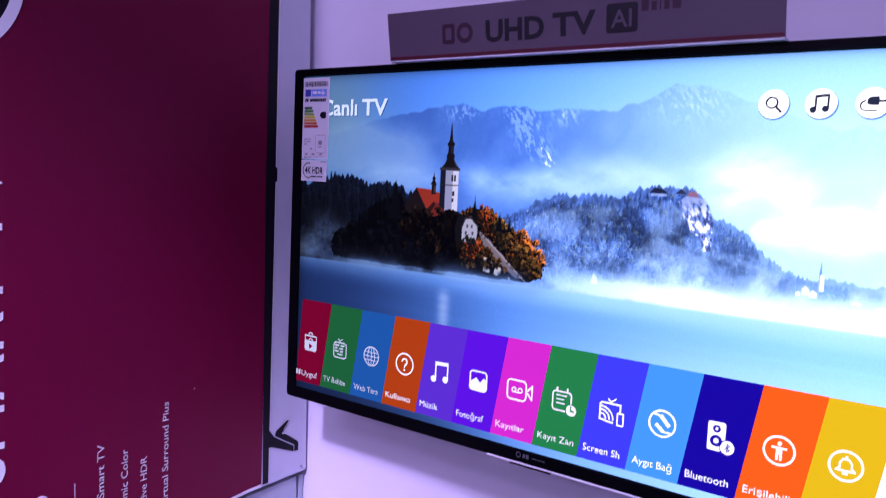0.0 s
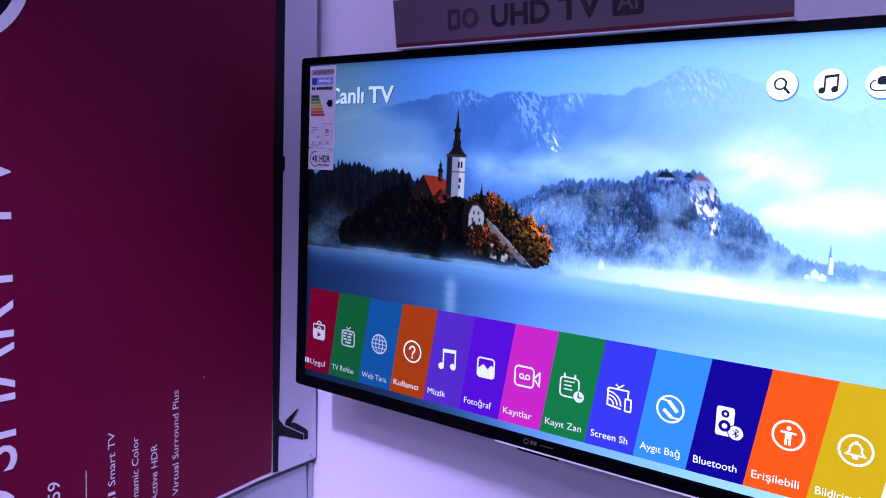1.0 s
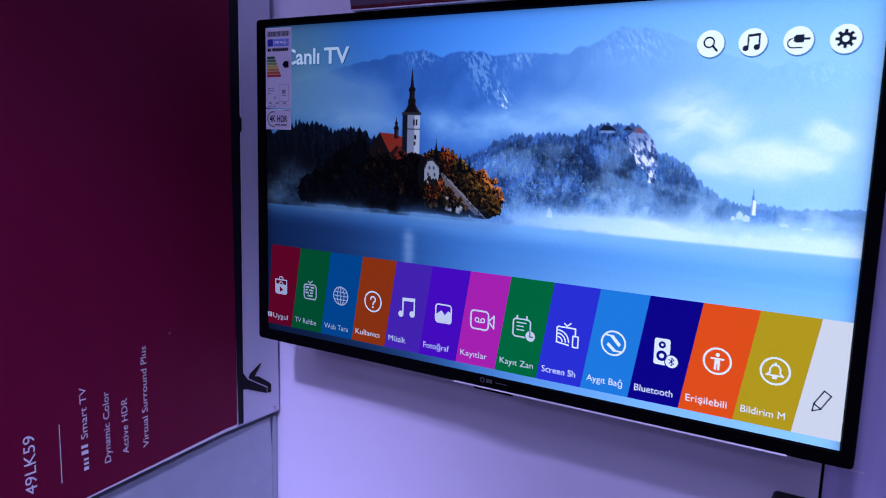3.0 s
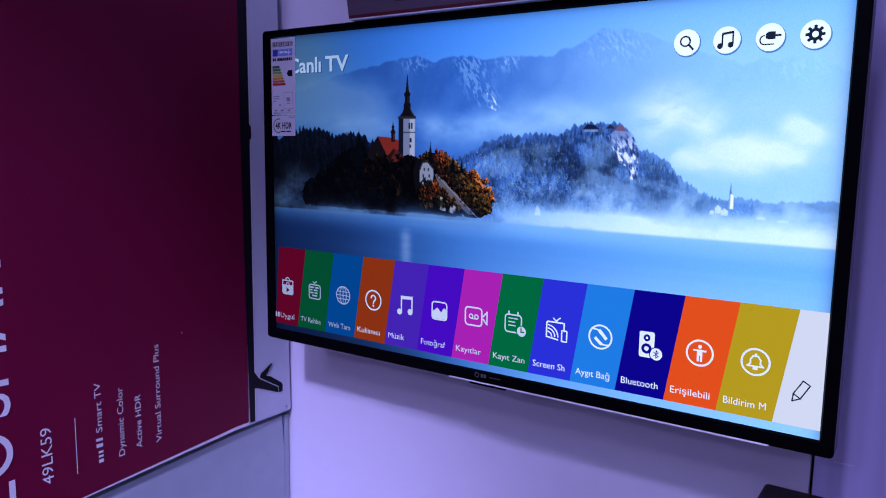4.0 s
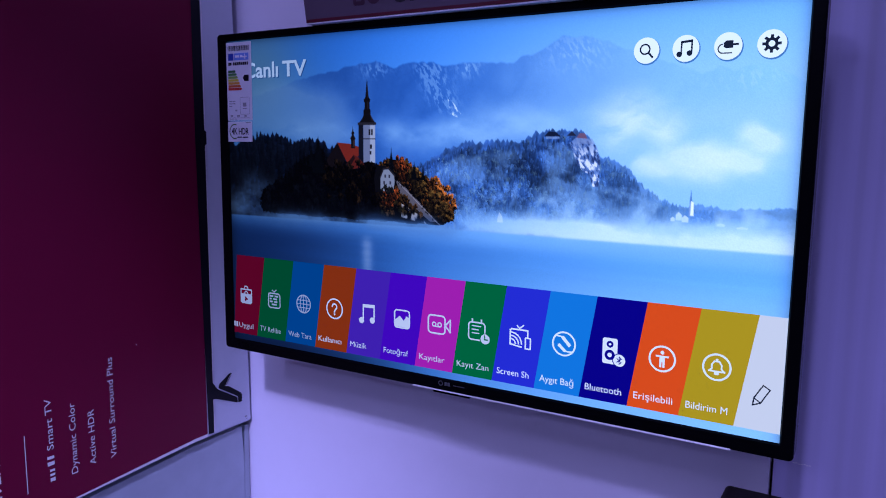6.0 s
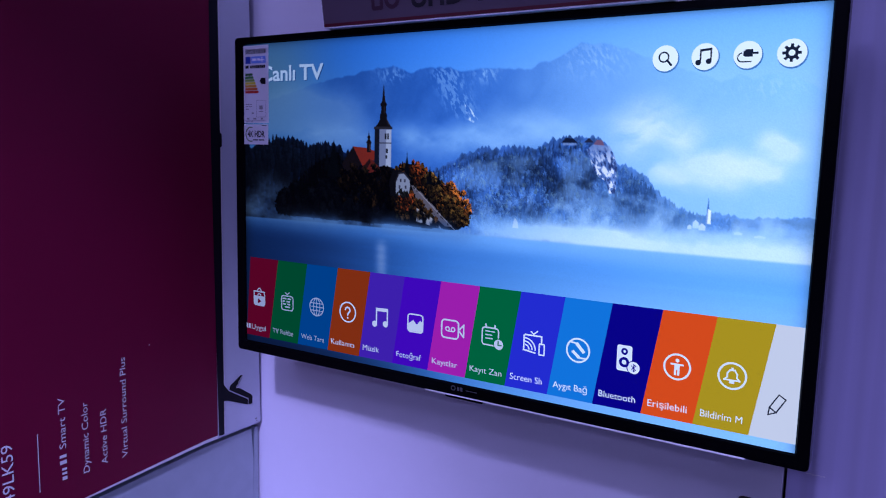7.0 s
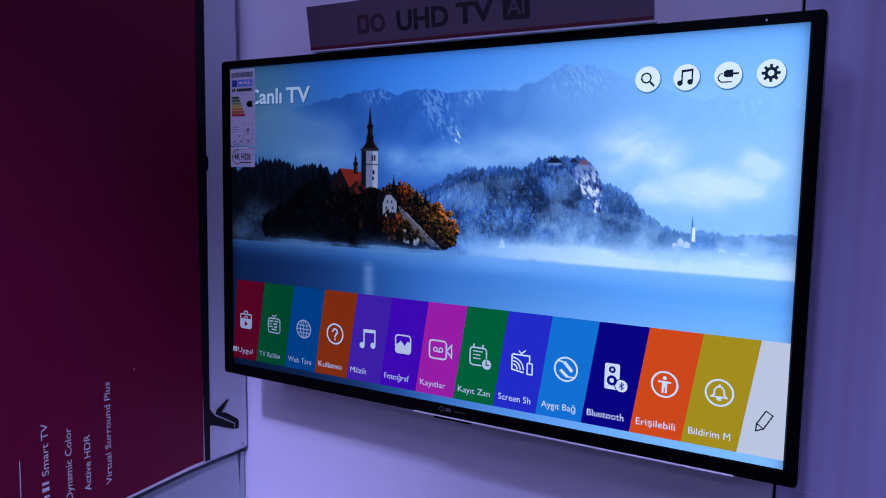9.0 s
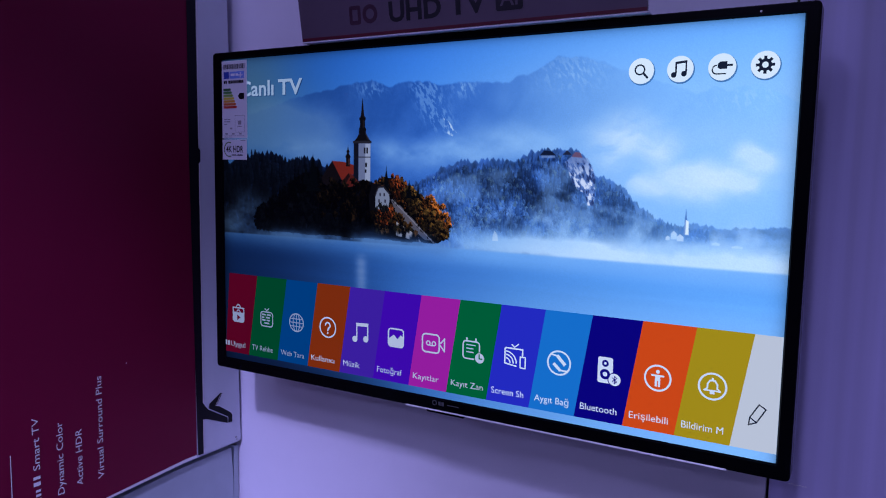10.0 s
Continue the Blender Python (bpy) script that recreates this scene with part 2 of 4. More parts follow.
def on_carton(lift):
    return lambda a, b: (FACE_X + lift, -b, a)


ink = Ink(lambda a, b: (FACE_X + 0.0006, a, b))
seg = [0.030, 0.0, -0.15, -0.3, -0.45, -0.57]
for a, b in zip(seg, seg[1:]):
    ink.poly([(a, print_foot(a)), (b, print_foot(b)), (b, 1.995), (a, 1.995)])
part("printed_screen", ink.bm, MAROON, carton, "glossy maroon print")
ink = Ink(lambda a, b: (FACE_X + 0.0009, a, b))
for a, b in zip(seg, seg[1:]):
    ink.poly([(a, carton_foot(a) + 0.0035), (b, carton_foot(b) + 0.0035), (b, print_foot(b) - 0.0004), (a, print_foot(a) - 0.0004)])
part("printed_border", ink.bm, WHITE_INK, carton, "white lower border")
# carries the carton; its dark colour stands in for shade in the gap
part("dark_support", slab(FACE_X - 0.14, FACE_X - 0.05, -0.6, 0.12, 0.80, 0.8195), DARK_GAP, plinth)
ink = Ink(lambda a, b: (FACE_X + 0.0012, a, b))
ink.poly([(0.047, 0.8585), (0.047, 1.44), (0.051, 1.443), (0.051, 1.466), (0.0465, 1.47), (0.045, 1.70), (0.045, 2.01), (0.0235, 2.01), (0.0235, 1.45), (0.028, 1.12), (0.033, 0.8595)])
ink.rect(0.0235, 1.9955, -0.585, 2.01).rect(-0.585, 0.83, -0.5705, 2.0)
part("printed_bezel", ink.bm, BLACK_INK, carton, "black printed television edge")
ink = Ink(lambda a, b: (FACE_X + 0.0009, a, b))
ink.rect(0.047, 0.8585, 0.0492, 2.0)
part("printed_highlight", ink.bm, WHITE_INK, carton)
ink = Ink(lambda a, b: (FACE_X + 0.0012, a, b))
ink.poly([(0.046, 0.929), (0.056, 0.9275), (0.112, 0.9035), (0.112, 0.915), (0.060, 0.9465), (0.046, 0.965)])
ink.poly([(0.1140, 0.9035), (0.1245, 0.9025), (0.1250, 0.918), (0.121, 0.9235), (0.0895, 0.9455), (0.0815, 0.948), (0.0985, 0.970), (0.0930, 0.9725), (0.064, 0.957), (0.0615, 0.9485), (0.1140, 0.9165)])
part("printed_foot", ink.bm, BLACK_INK, carton, "black printed stand foot")
ink = Ink(lambda a, b: (FACE_X + 0.0015, a, b))
ink.line([(0.0965, 0.9690), (0.0915, 0.9655), (0.0800, 0.9490), (0.0885, 0.9465)], 0.0012)
part("printed_foot_edge", ink.bm, WHITE_INK, carton)
ink = Ink(lambda a, b: (FACE_X + 0.001, a, b))
ink.line([(0.1335, 0.866), (0.1365, 0.866)], 0.003).line([(0.136, 0.861), (0.138, 0.861)], 0.002)
part("staple_mark", ink.bm, GREY_INK, carton)
LIFT = on_carton(0.0016)
part("model_lettering", Ink(LIFT).words("49LK59", 0.885, 0.377, 0.0185, 0.094).bm, WHITE_INK, carton)
part("rule_line", Ink(LIFT).rect(0.884, 0.3365, 0.981, 0.3378).bm, WHITE_INK, carton)
ink = Ink(LIFT)
ink.bars(0.8895, 0.2905, 0.0085, [0.006, 0.004, 0.004], 0.0034).bars(0.9170, 0.2905, 0.0118, [0.0065, 0.005], 0.0045)
ink.words("Smart TV", 0.9435, 0.2905, 0.0118, 0.0865)
part("feature_lettering", ink.bm, WHITE_INK, carton)
part("feature_lettering", Ink(LIFT).words("Dynamic Color", 0.8880, 0.2505, 0.0118, 0.123).bm, WHITE_INK, carton)
part("feature_lettering", Ink(LIFT).words("Active HDR", 0.8915, 0.2165, 0.0118, 0.098).bm, WHITE_INK, carton)
part("feature_lettering", Ink(LIFT).words("Virtual Surround Plus", 0.8895, 0.1765, 0.0118, 0.182).bm, WHITE_INK, carton)
part("large_lettering", Ink(LIFT).words("SMART TV", 1.0165, 0.4365, 0.072, 0.443).bm, WHITE_INK, carton)
part("emblem", Ink(LIFT).arc(0.958, 0.472, 0.026, 0.0355).rect(0.868, 0.4365, 0.912, 0.446).bm, WHITE_INK, carton, "plain white emblem shapes")
badge = part("badge", Ink(on_carton(0.0014)).arc(1.70, 0.52, 0, 0.104, n=64).bm, BLACK_INK, carton, "round black printed badge")
part("badge_ring", Ink(LIFT).arc(1.70, 0.52, 0.1005, 0.116, n=64).bm, WHITE_INK, badge, "pale ring")
part("paper_speck", Ink(LIFT).arc(1.083, 0.126, 0, 0.0011, n=8).bm, WHITE_INK, carton)

# ---------------- television ----------------
TVX, TZ0, TZ1 = 0.487, 1.064, 1.636
SX, SZ0, SZ1 = 0.470, 1.084, 1.623
tv = thing("television", 0, 0.08, TZ0, "flat black wall-mounted television showing a lake and app tiles", "television")


def rounded(x, z0, z1, r, n=6):
    out = []
    for cx, cz, s in ((x - r, z1 - r, 0), (-x + r, z1 - r, 90), (-x + r, z0 + r, 180), (x - r, z0 + r, 270)):
        out += [((cx if cx > 0 else cx - 0.0045 * (x > SX + 0.01)) + r * math.cos(radians(s + 90 * i / n)), cz + r * math.sin(radians(s + 90 * i / n))) for i in range(n + 1)]
    return out


def bezel():
    """A frame with a soft outer edge and a step down to the screen."""
    bm = bmesh.new()
    rings = [(TVX, TZ0, TZ1, 0.006, 0.032), (TVX, TZ0, TZ1, 0.006, 0.002), (TVX - 0.0015, TZ0 + 0.0015, TZ1 - 0.0015, 0.005, 0.0),
             (SX + 0.002, SZ0 - 0.002, SZ1 + 0.002, 0.0015, 0.0), (SX, SZ0, SZ1, 0.001, 0.0035)]
    loops = [[bm.verts.new((a, y, b)) for a, b in rounded(x, z0, z1, r)] for x, z0, z1, r, y in rings]
    for p, q in zip(loops, loops[1:]):
        for i in range(len(p)):
            j = (i + 1) % len(p)
            bm.faces.new((p[i], p[j], q[j], q[i]))
    bmesh.ops.recalc_face_normals(bm, faces=bm.faces)
    return bm


part("bezel", bezel(), TV_BLACK, tv, "gloss black frame")
part("rear_housing", slab(-TVX + 0.004, TVX - 0.004, 0.0045, 0.032, TZ0 + 0.004, TZ1 - 0.004), TV_BACK, tv)
part("rear_bulge", slab(-0.40, 0.40, 0.032, 0.081, TZ0 + 0.03, TZ1 - 0.14, 0.012), TV_BACK, tv)
part("wall_bracket", slab(-0.2, 0.2, 0.081, WALL_Y, 1.25, 1.45, 0.004), TV_BACK, tv)
# pale silver only along the shining length: the lower edge's highlight as a strip
part("highlight_strip", prism([(-0.0022, TZ0 + 0.0002), (-0.0008, TZ0 + 0.0018), (0.004, TZ0 + 0.0018), (0.004, TZ0 + 0.0002)], lambda a, b, d: (-0.068 + d, a, b), 0.482), CHROME, tv, "thin silver strip standing in for the lower edge's highlight")
part("sensor_lens", prism([(-0.03, TZ0 - 0.004), (0.034, TZ0 - 0.004), (0.038, TZ0 + 0.002), (-0.034, TZ0 + 0.002)], lambda a, b, d: (a, 0.0005 + d, b), 0.02), TV_BLACK, tv)
ink = Ink(lambda a, b: (a, -0.0006, b))
ink.arc(-0.0165, 1.0765, 0.0028, 0.0042, n=20).bars(-0.0095, 1.0735, 0.006, [0.004, 0.0045], 0.0012).bars(0.006, 1.0755, 0.0012, [0.006, 0.005, 0.007], 0.001)
part("maker_mark", ink.bm, LOGO_INK, tv, "small grey emblem and bars")
# tiny white dot on the upper right bezel
part("bezel_dot", Ink(lambda a, b: (a, -0.0006, b)).arc(0.4225, 1.6285, 0, 0.0013, n=8).bm, WHITE_INK, tv)

# ---------------- the picture on the screen ----------------
GW, GH = 1120, 642


def smooth(e0, e1, x):
    t = np.clip((x - e0) / (e1 - e0), 0, 1)
    return t * t * (3 - 2 * t)


LATTICE = np.random.RandomState(7).rand(256, 256)


def value_noise(x, y):
    xi, yi = np.floor(x).astype(int), np.floor(y).astype(int)
    fx, fy = x - xi, y - yi
    fx, fy = fx * fx * (3 - 2 * fx), fy * fy * (3 - 2 * fy)
    at = lambda i, j: LATTICE[(yi + j) % 256, (xi + i) % 256]
    return (at(0, 0) * (1 - fx) + at(1, 0) * fx) * (1 - fy) + (at(0, 1) * (1 - fx) + at(1, 1) * fx) * fy


def fbm(x, y, octaves=5):
    out, k, total = 0, 1.0, 0
    for i in range(octaves):
        out = out + k * value_noise(x * 2 ** i + 17.3 * i, y * 2 ** i + 9.1 * i)
        total += k
        k *= 0.5
    return out / total


def lake_picture():
    """Lake, misty shore, wooded hills and an island church, painted layer over layer."""
    rng = np.random.RandomState(11)
    u1 = np.linspace(0, 1, GW)
    U, V = np.meshgrid(u1, np.linspace(0, 1, GH))
    A = U * 1.745
    img = np.zeros((GH, GW, 3))

    def lay(colour, alpha):
        nonlocal img
        a = alpha[..., None]
        img = img * (1 - a) + np.asarray(colour, float) * a

    def mix(c0, c1, t):
        return np.asarray(c0, float) * (1 - t[..., None]) + np.asarray(c1, float) * t[..., None]

    def curve(knots):
        k = np.array(knots).reshape(-1, 2)
        return np.interp(u1, k[:, 0], k[:, 1])

    def inside(pts):
        """How far each point lies inside an outline, with a soft edge."""
        total = np.zeros(U.shape)
        for du, dv in ((-0.4, -0.2), (0.2, -0.4), (0.4, 0.2), (-0.2, 0.4)):
            x, y = U + du / GW, V + dv / GH
            res = np.zeros(U.shape, bool)
            for (xa, ya), (xb, yb) in zip(pts, pts[1:] + pts[:1]):
                if ya != yb:
                    res ^= ((ya > y) != (yb > y)) & (x < (xb - xa) * (y - ya) / (yb - ya) + xa)
            total += res
        return total / 4

    def spikes(count, width, height, lo=0.0, hi=1.0):
        """Pointed tree tops along a line."""
        out = np.zeros(GW)
        for c in rng.uniform(lo, hi, count):
            w, h = width * rng.uniform(0.6, 1.5), height * rng.uniform(0.3, 1.2)
            out = np.maximum(out, h * np.clip(1 - np.abs(u1 - c) / w, 0, 1) ** 0.8)
        return out

    def crown(cu, cv, r, c0, c1, tall=1.25, grain=230):
        """One leafy tree: lit upper right, dark beneath, ragged outline."""
        nonlocal img
        i0, i1 = max(int((cu - 1.6 * r) * GW), 0), min(int((cu + 1.6 * r) * GW) + 2, GW)
        j0, j1 = max(int((cv - 1.6 * r * 1.745 * tall) * GH), 0), min(int((cv + 1.6 * r * 1.745 * tall) * GH) + 2, GH)
        du, dv = (U[j0:j1, i0:i1] - cu) / r, (V[j0:j1, i0:i1] - cv) / (r * 1.745 * tall)
        n = fbm(A[j0:j1, i0:i1] * grain + cu * 90, V[j0:j1, i0:i1] * grain * 0.75 + cv * 70, 2)
        a = smooth(1.12, 0.9, np.hypot(du, dv) + (n - 0.5) * 1.5)[..., None]
        lit = np.clip(0.5 + 0.38 * du - 0.5 * dv + (n - 0.5) * 1.9, 0, 1)[..., None]
        img[j0:j1, i0:i1] = img[j0:j1, i0:i1] * (1 - a) + (np.array(c0, float) * (1 - lit) + np.array(c1, float) * lit) * a

    def fir(cu, tip, wide, tall, c0, c1):
        """One spruce: a ragged spire, lit from the right, lost in shade at its foot."""
        i0, i1 = max(int((cu - 1.5 * wide) * GW), 0), min(int((cu + 1.5 * wide) * GW) + 2, GW)
        j0, j1 = max(int(tip * GH), 0), min(int((tip + tall) * GH) + 2, GH)
        du, dv = (U[j0:j1, i0:i1] - cu) / wide, np.clip((V[j0:j1, i0:i1] - tip) / tall, 0, 1)
        ragged = 0.55 + 0.9 * value_noise(V[j0:j1, i0:i1] * 260 + cu * 400, du * 0.8 + cu * 900)
        a = (smooth(0.25, -0.15, np.abs(du) - dv ** 0.75 * ragged) * smooth(1.0, 0.65, dv))[..., None]
        lit = np.clip(0.55 + 0.55 * du - 0.55 * dv + 0.5 * (ragged - 1), 0, 1)[..., None]
        img[j0:j1, i0:i1] = img[j0:j1, i0:i1] * (1 - a) + (np.asarray(c0, float) * (1 - lit) + np.asarray(c1, float) * lit) * a

    # sky
    img = mix((52, 112, 214), (108, 172, 252), smooth(0.15, 1.0, U))
    img = img + (mix((70, 132, 222), (144, 194, 252), smooth(0.1, 0.9, U)) - img) * smooth(0.0, 0.3, V)[..., None]
    lay((98, 142, 176), 0.75 * np.exp(-((U - 0.07) / 0.11) ** 2 - ((V - 0.1) / 0.2) ** 2))
    # far range
    ridge = curve([0, 0.20, 0.10, 0.17, 0.17, 0.137, 0.211, 0.122, 0.26, 0.11, 0.302, 0.097, 0.348, 0.094, 0.381, 0.111, 0.436, 0.1, 0.461, 0.1, 0.472, 0.111,
                   0.513, 0.108, 0.557, 0.115, 0.6, 0.114, 0.641, 0.091, 0.677, 0.058, 0.699, 0.067, 0.714, 0.060, 0.745, 0.077, 0.769, 0.099, 0.832, 0.13, 0.876, 0.161,
                   0.9, 0.15, 0.916, 0.157, 0.948, 0.146, 0.967, 0.158, 1, 0.187])
    ridge = ridge + (fbm(u1 * 60, u1 * 0 + 3, 4) - 0.5) * 0.014
    m = smooth(-0.004, 0.004, V - ridge[None, :]) * (0.25 + 0.75 * smooth(0.1, 0.26, U))
    rock = mix((50, 96, 186), (116, 178, 250), smooth(0.40, 1.0, U))
    rib = np.abs(fbm(A * 9 + V * 6, V * 7 - A * 5, 5) - 0.5) * 2
    rock = rock + ((rib - 0.25) * 20)[..., None] * np.array([0.8, 0.8, 0.6])
    lay(rock, m * (0.95 - 0.25 * smooth(0.6, 1, U)))
    snow = smooth(0.44, 0.70, fbm(A * 150 - V * 90, V * 52 + A * 60, 5))
    streak = np.exp(-((U - 0.462 - (V - 0.15) * 0.30) / 0.022) ** 2) * smooth(0.098, 0.115, V) * (1 - smooth(0.20, 0.265, V))
    lay((150, 190, 236), np.clip(snow * streak * 0.8, 0, 0.36) * m)
    lay((196, 216, 244), inside([(0.488, 0.205), (0.498, 0.215), (0.512, 0.245), (0.505, 0.255), (0.492, 0.245)]) * snow * 0.9)
    for cu, cv, su, sv, k in ((0.525, 0.125, 0.02, 0.02, 0.55), (0.345, 0.115, 0.03, 0.02, 0.35), (0.70, 0.10, 0.045, 0.04, 0.42), (0.93, 0.175, 0.05, 0.03, 0.3)):
        lay((170, 210, 250), snow * k * np.exp(-((U - cu) / su) ** 2 - ((V - cv) / sv) ** 2) * m)
    # mist and cloud in front of the range
    f = fbm(A * 5 + 3, V * 9, 5)
    lay((138, 178, 226), np.clip(np.exp(-((U - 0.14) / 0.13) ** 2 - ((V - 0.235) / 0.085) ** 2) * (f * 1.7 - 0.35), 0, 0.42))
    band = np.exp(-((V - 0.305 + 0.03 * smooth(0.4, 0.65, U)) / 0.045) ** 2) * smooth(0.1, 0.2, U) * (1 - 0.4 * smooth(0.62, 0.7, U))
    lay((146, 190, 244), np.clip(band * (f * 2.4 - 0.35), 0, 0.9) * (0.5 + 0.5 * smooth(0.3, 0.48, U)))
    lay((132, 186, 252), 0.7 * smooth(0.17, 0.33, V) * smooth(0.62, 0.80, U))
    warp = fbm(A * 6 + 11, V * 8, 4) - 0.5
    puff = fbm(A * 8 + warp * 2, V * 15 + warp * 3 + 4, 6)
    for cu, cv, su, sv, k in ((0.780, 0.250, 0.042, 0.055, 0.7), (0.758, 0.295, 0.030, 0.045, 0.7), (0.828, 0.285, 0.024, 0.038, 0.55), (0.868, 0.352, 0.050, 0.030, 0.95), (0.81, 0.375, 0.030, 0.022, 0.55),
                              (0.915, 0.352, 0.040, 0.020, 0.8), (0.955, 0.308, 0.024, 0.022, 0.9), (0.85, 0.39, 0.07, 0.02, 0.5)):
        g = np.exp(-((U - cu + warp * 0.035) / su) ** 2 - ((V - cv + warp * 0.06) / sv) ** 2)
        lay((218, 234, 250), np.clip(g * k * (puff * 2.9 - 0.6), 0, 0.74))
    lay((178, 210, 246), 0.30 * smooth(0.42, 0.8, U) * smooth(0.0, 0.25, V + 0.1))
    # wooded hill with a castle
    hill = 0.007 + curve([0.40, 0.43, 0.441, 0.385, 0.474, 0.364, 0.51, 0.341, 0.561, 0.331, 0.609, 0.325, 0.643, 0.306, 0.686, 0.302, 0.715, 0.298, 0.727, 0.322, 0.741, 0.361,
                  0.785, 0.40, 0.804, 0.433, 0.832, 0.463, 0.86, 0.476, 0.918, 0.477, 0.957, 0.470, 1, 0.47])
    start = (u1 > 0.39)
    for k in range(16):
        q = k / 15
        line = hill * (1 - q) + 0.555 * q - (0.017 * (1 - 0.5 * q)) * 0.55
        line = line - spikes(190, 0.0045, 0.013 * (1 - 0.35 * q), 0.38, 1) * (1.0 - 0.5 * smooth(0.86, 0.92, u1))
        line = line + (fbm(u1 * 25 + k * 7, u1 * 0 + k, 3) - 0.5) * 0.02
        a = smooth(-0.002, 0.003, V - line[None, :]) * start[None, :]
        depth = np.clip((V - line[None, :]) / 0.035, 0, 1)
        tone = fbm(A * 60 + k * 5, V * 42 + k * 3, 3)
        col = mix((48, 82, 156), (28, 52, 116), depth) * (0.62 + 0.8 * tone)[..., None]
        col = col + (mix((108, 150, 216), (146, 196, 246), U) - col) * np.clip(0.14 + 0.42 * q * q + 0.40 * smooth(0.66, 0.86, U), 0, 1)[..., None]
        lay(col, a)
    trees = [(x, rng.uniform(0.0, 1) ** 0.9) for x in rng.uniform(0.425, 0.90, 4600)]
    for x, q in sorted(trees, key=lambda p: p[1]):
        top_v = float(np.interp(x, u1, hill))
        v = top_v + (0.548 - top_v) * q
        patch = float(value_noise(np.array(x * 26.0), np.array(v * 22.0)))
        east = min(max((x - 0.70) / 0.16, 0), 1)
        haze = min(max(0.10 + 0.42 * q ** 2.2 + 0.50 * east + 0.22 * (float(value_noise(np.array(x * 40.0 + 9), np.array(v * 30.0))) - 0.5), 0), 0.9)
        far = np.array((64 + 62 * x, 112 + 68 * x, 216 + 26 * x))
        shade = rng.uniform(0.72, 1.12) * (0.62 + 0.6 * patch)
        leafy = rng.rand() < 0.10 + 0.5 * smooth(0.3, 0.8, q) * (patch > 0.42)
        warm = np.array((1.22, 1.10, 0.88)) if leafy and rng.rand() < 0.35 else np.ones(3)
        c0, c1 = np.array((30, 56, 122)) * shade, np.array((74, 112, 184) if leafy else (54, 94, 176)) * shade * warm
        c0, c1 = c0 + (far - c0) * haze, c1 + (far - c1) * haze
        if leafy:
            crown(x, v, rng.uniform(0.0028, 0.0056), c0, c1, rng.uniform(1.0, 1.5), 330)
        else:
            fir(x, v - rng.uniform(0.006, 0.016), rng.uniform(0.0026, 0.0050), rng.uniform(0.026, 0.046), c0, c1)
    drift = fbm(A * 11 + 2, V * 17 + 8, 5)
    onhill = smooth(0.0, 0.02, V - hill[None, :]) * smooth(0.44, 0.5, U)
    lay((150, 192, 246), np.clip((drift - 0.50) * 1.8, 0, 0.30) * onhill)
    cliff = inside([(0.694, 0.322), (0.706, 0.306), (0.724, 0.314), (0.735, 0.330), (0.741, 0.360), (0.741, 0.400), (0.740, 0.430), (0.731, 0.430), (0.726, 0.400), (0.716, 0.392), (0.706, 0.372), (0.700, 0.345)])
    crack = fbm(A * 150 - V * 60, V * 60 + A * 30, 4)
    lay((96, 122, 186), cliff * 0.75)
    lay((214, 222, 246), 0.95 * cliff * smooth(0.50, 0.60, crack) * smooth(0.30, 0.38, V + 0.25 * (U - 0.70)))
    lay((40, 58, 118), 0.8 * cliff * smooth(0.46, 0.34, crack))
    lay((28, 42, 84), inside([(0.654, 0.306), (0.661, 0.293), (0.673, 0.295), (0.68, 0.306)]))
    lay((150, 166, 208), inside([(0.657, 0.306), (0.678, 0.306), (0.678, 0.312), (0.657, 0.312)]) * 0.5)
    lay((44, 52, 90), inside([(0.690, 0.304), (0.697, 0.292), (0.704, 0.304)]))
    lay((112, 84, 116), inside([(0.704, 0.309), (0.709, 0.297), (0.717, 0.298), (0.721, 0.312)]))
    lay((120, 136, 184), inside([(0.703, 0.309), (0.728, 0.311), (0.733, 0.324), (0.706, 0.324)]) * 0.5)
    lay((74, 112, 180), inside([(0.8682, 0.462), (0.8698, 0.427), (0.8716, 0.462)]))
    lay((226, 238, 255), inside([(0.8700, 0.455), (0.8738, 0.458), (0.8744, 0.490), (0.8690, 0.490)]))
    lay((120, 150, 206), inside([(0.8684, 0.458), (0.8702, 0.456), (0.8700, 0.490), (0.8680, 0.490)]))
    for hu, hv, hw, hh in ((0.851, 0.489, 0.008, 0.013), (0.859, 0.495, 0.009, 0.011), (0.844, 0.498, 0.006, 0.007), (0.905, 0.506, 0.010, 0.005), (0.93, 0.511, 0.014, 0.004)):
        lay((218, 232, 252), inside([(hu, hv), (hu + hw * 0.45, hv - hh * 0.55), (hu + hw, hv), (hu + hw, hv + hh), (hu, hv + hh)]) * 0.75)
    # dark shore wood
    wood = curve([0, 0.342, 0.063, 0.315, 0.112, 0.303, 0.165, 0.332, 0.217, 0.325, 0.30, 0.37, 0.40, 0.43, 0.47, 0.50, 0.5, 0.58])
    for k in range(9):
        q = k / 8
        line = wood * (1 - q) + 0.54 * q - spikes(75, 0.0050, 0.013 * (1 - 0.4 * q), 0, 0.5) + (fbm(u1 * 40 + k * 9, u1 * 0 + k, 4) - 0.5) * 0.03
        a = smooth(-0.002, 0.003, V - line[None, :]) * (1 - smooth(0.42, 0.46, U))
        tone = fbm(A * 70 + k, V * 40 + k * 3, 3)
        col = mix((18, 36, 84), (5, 11, 34), np.clip((V - line[None, :]) / 0.04, 0, 1)) * (0.55 + 0.9 * tone)[..., None]
        lay(col, a)
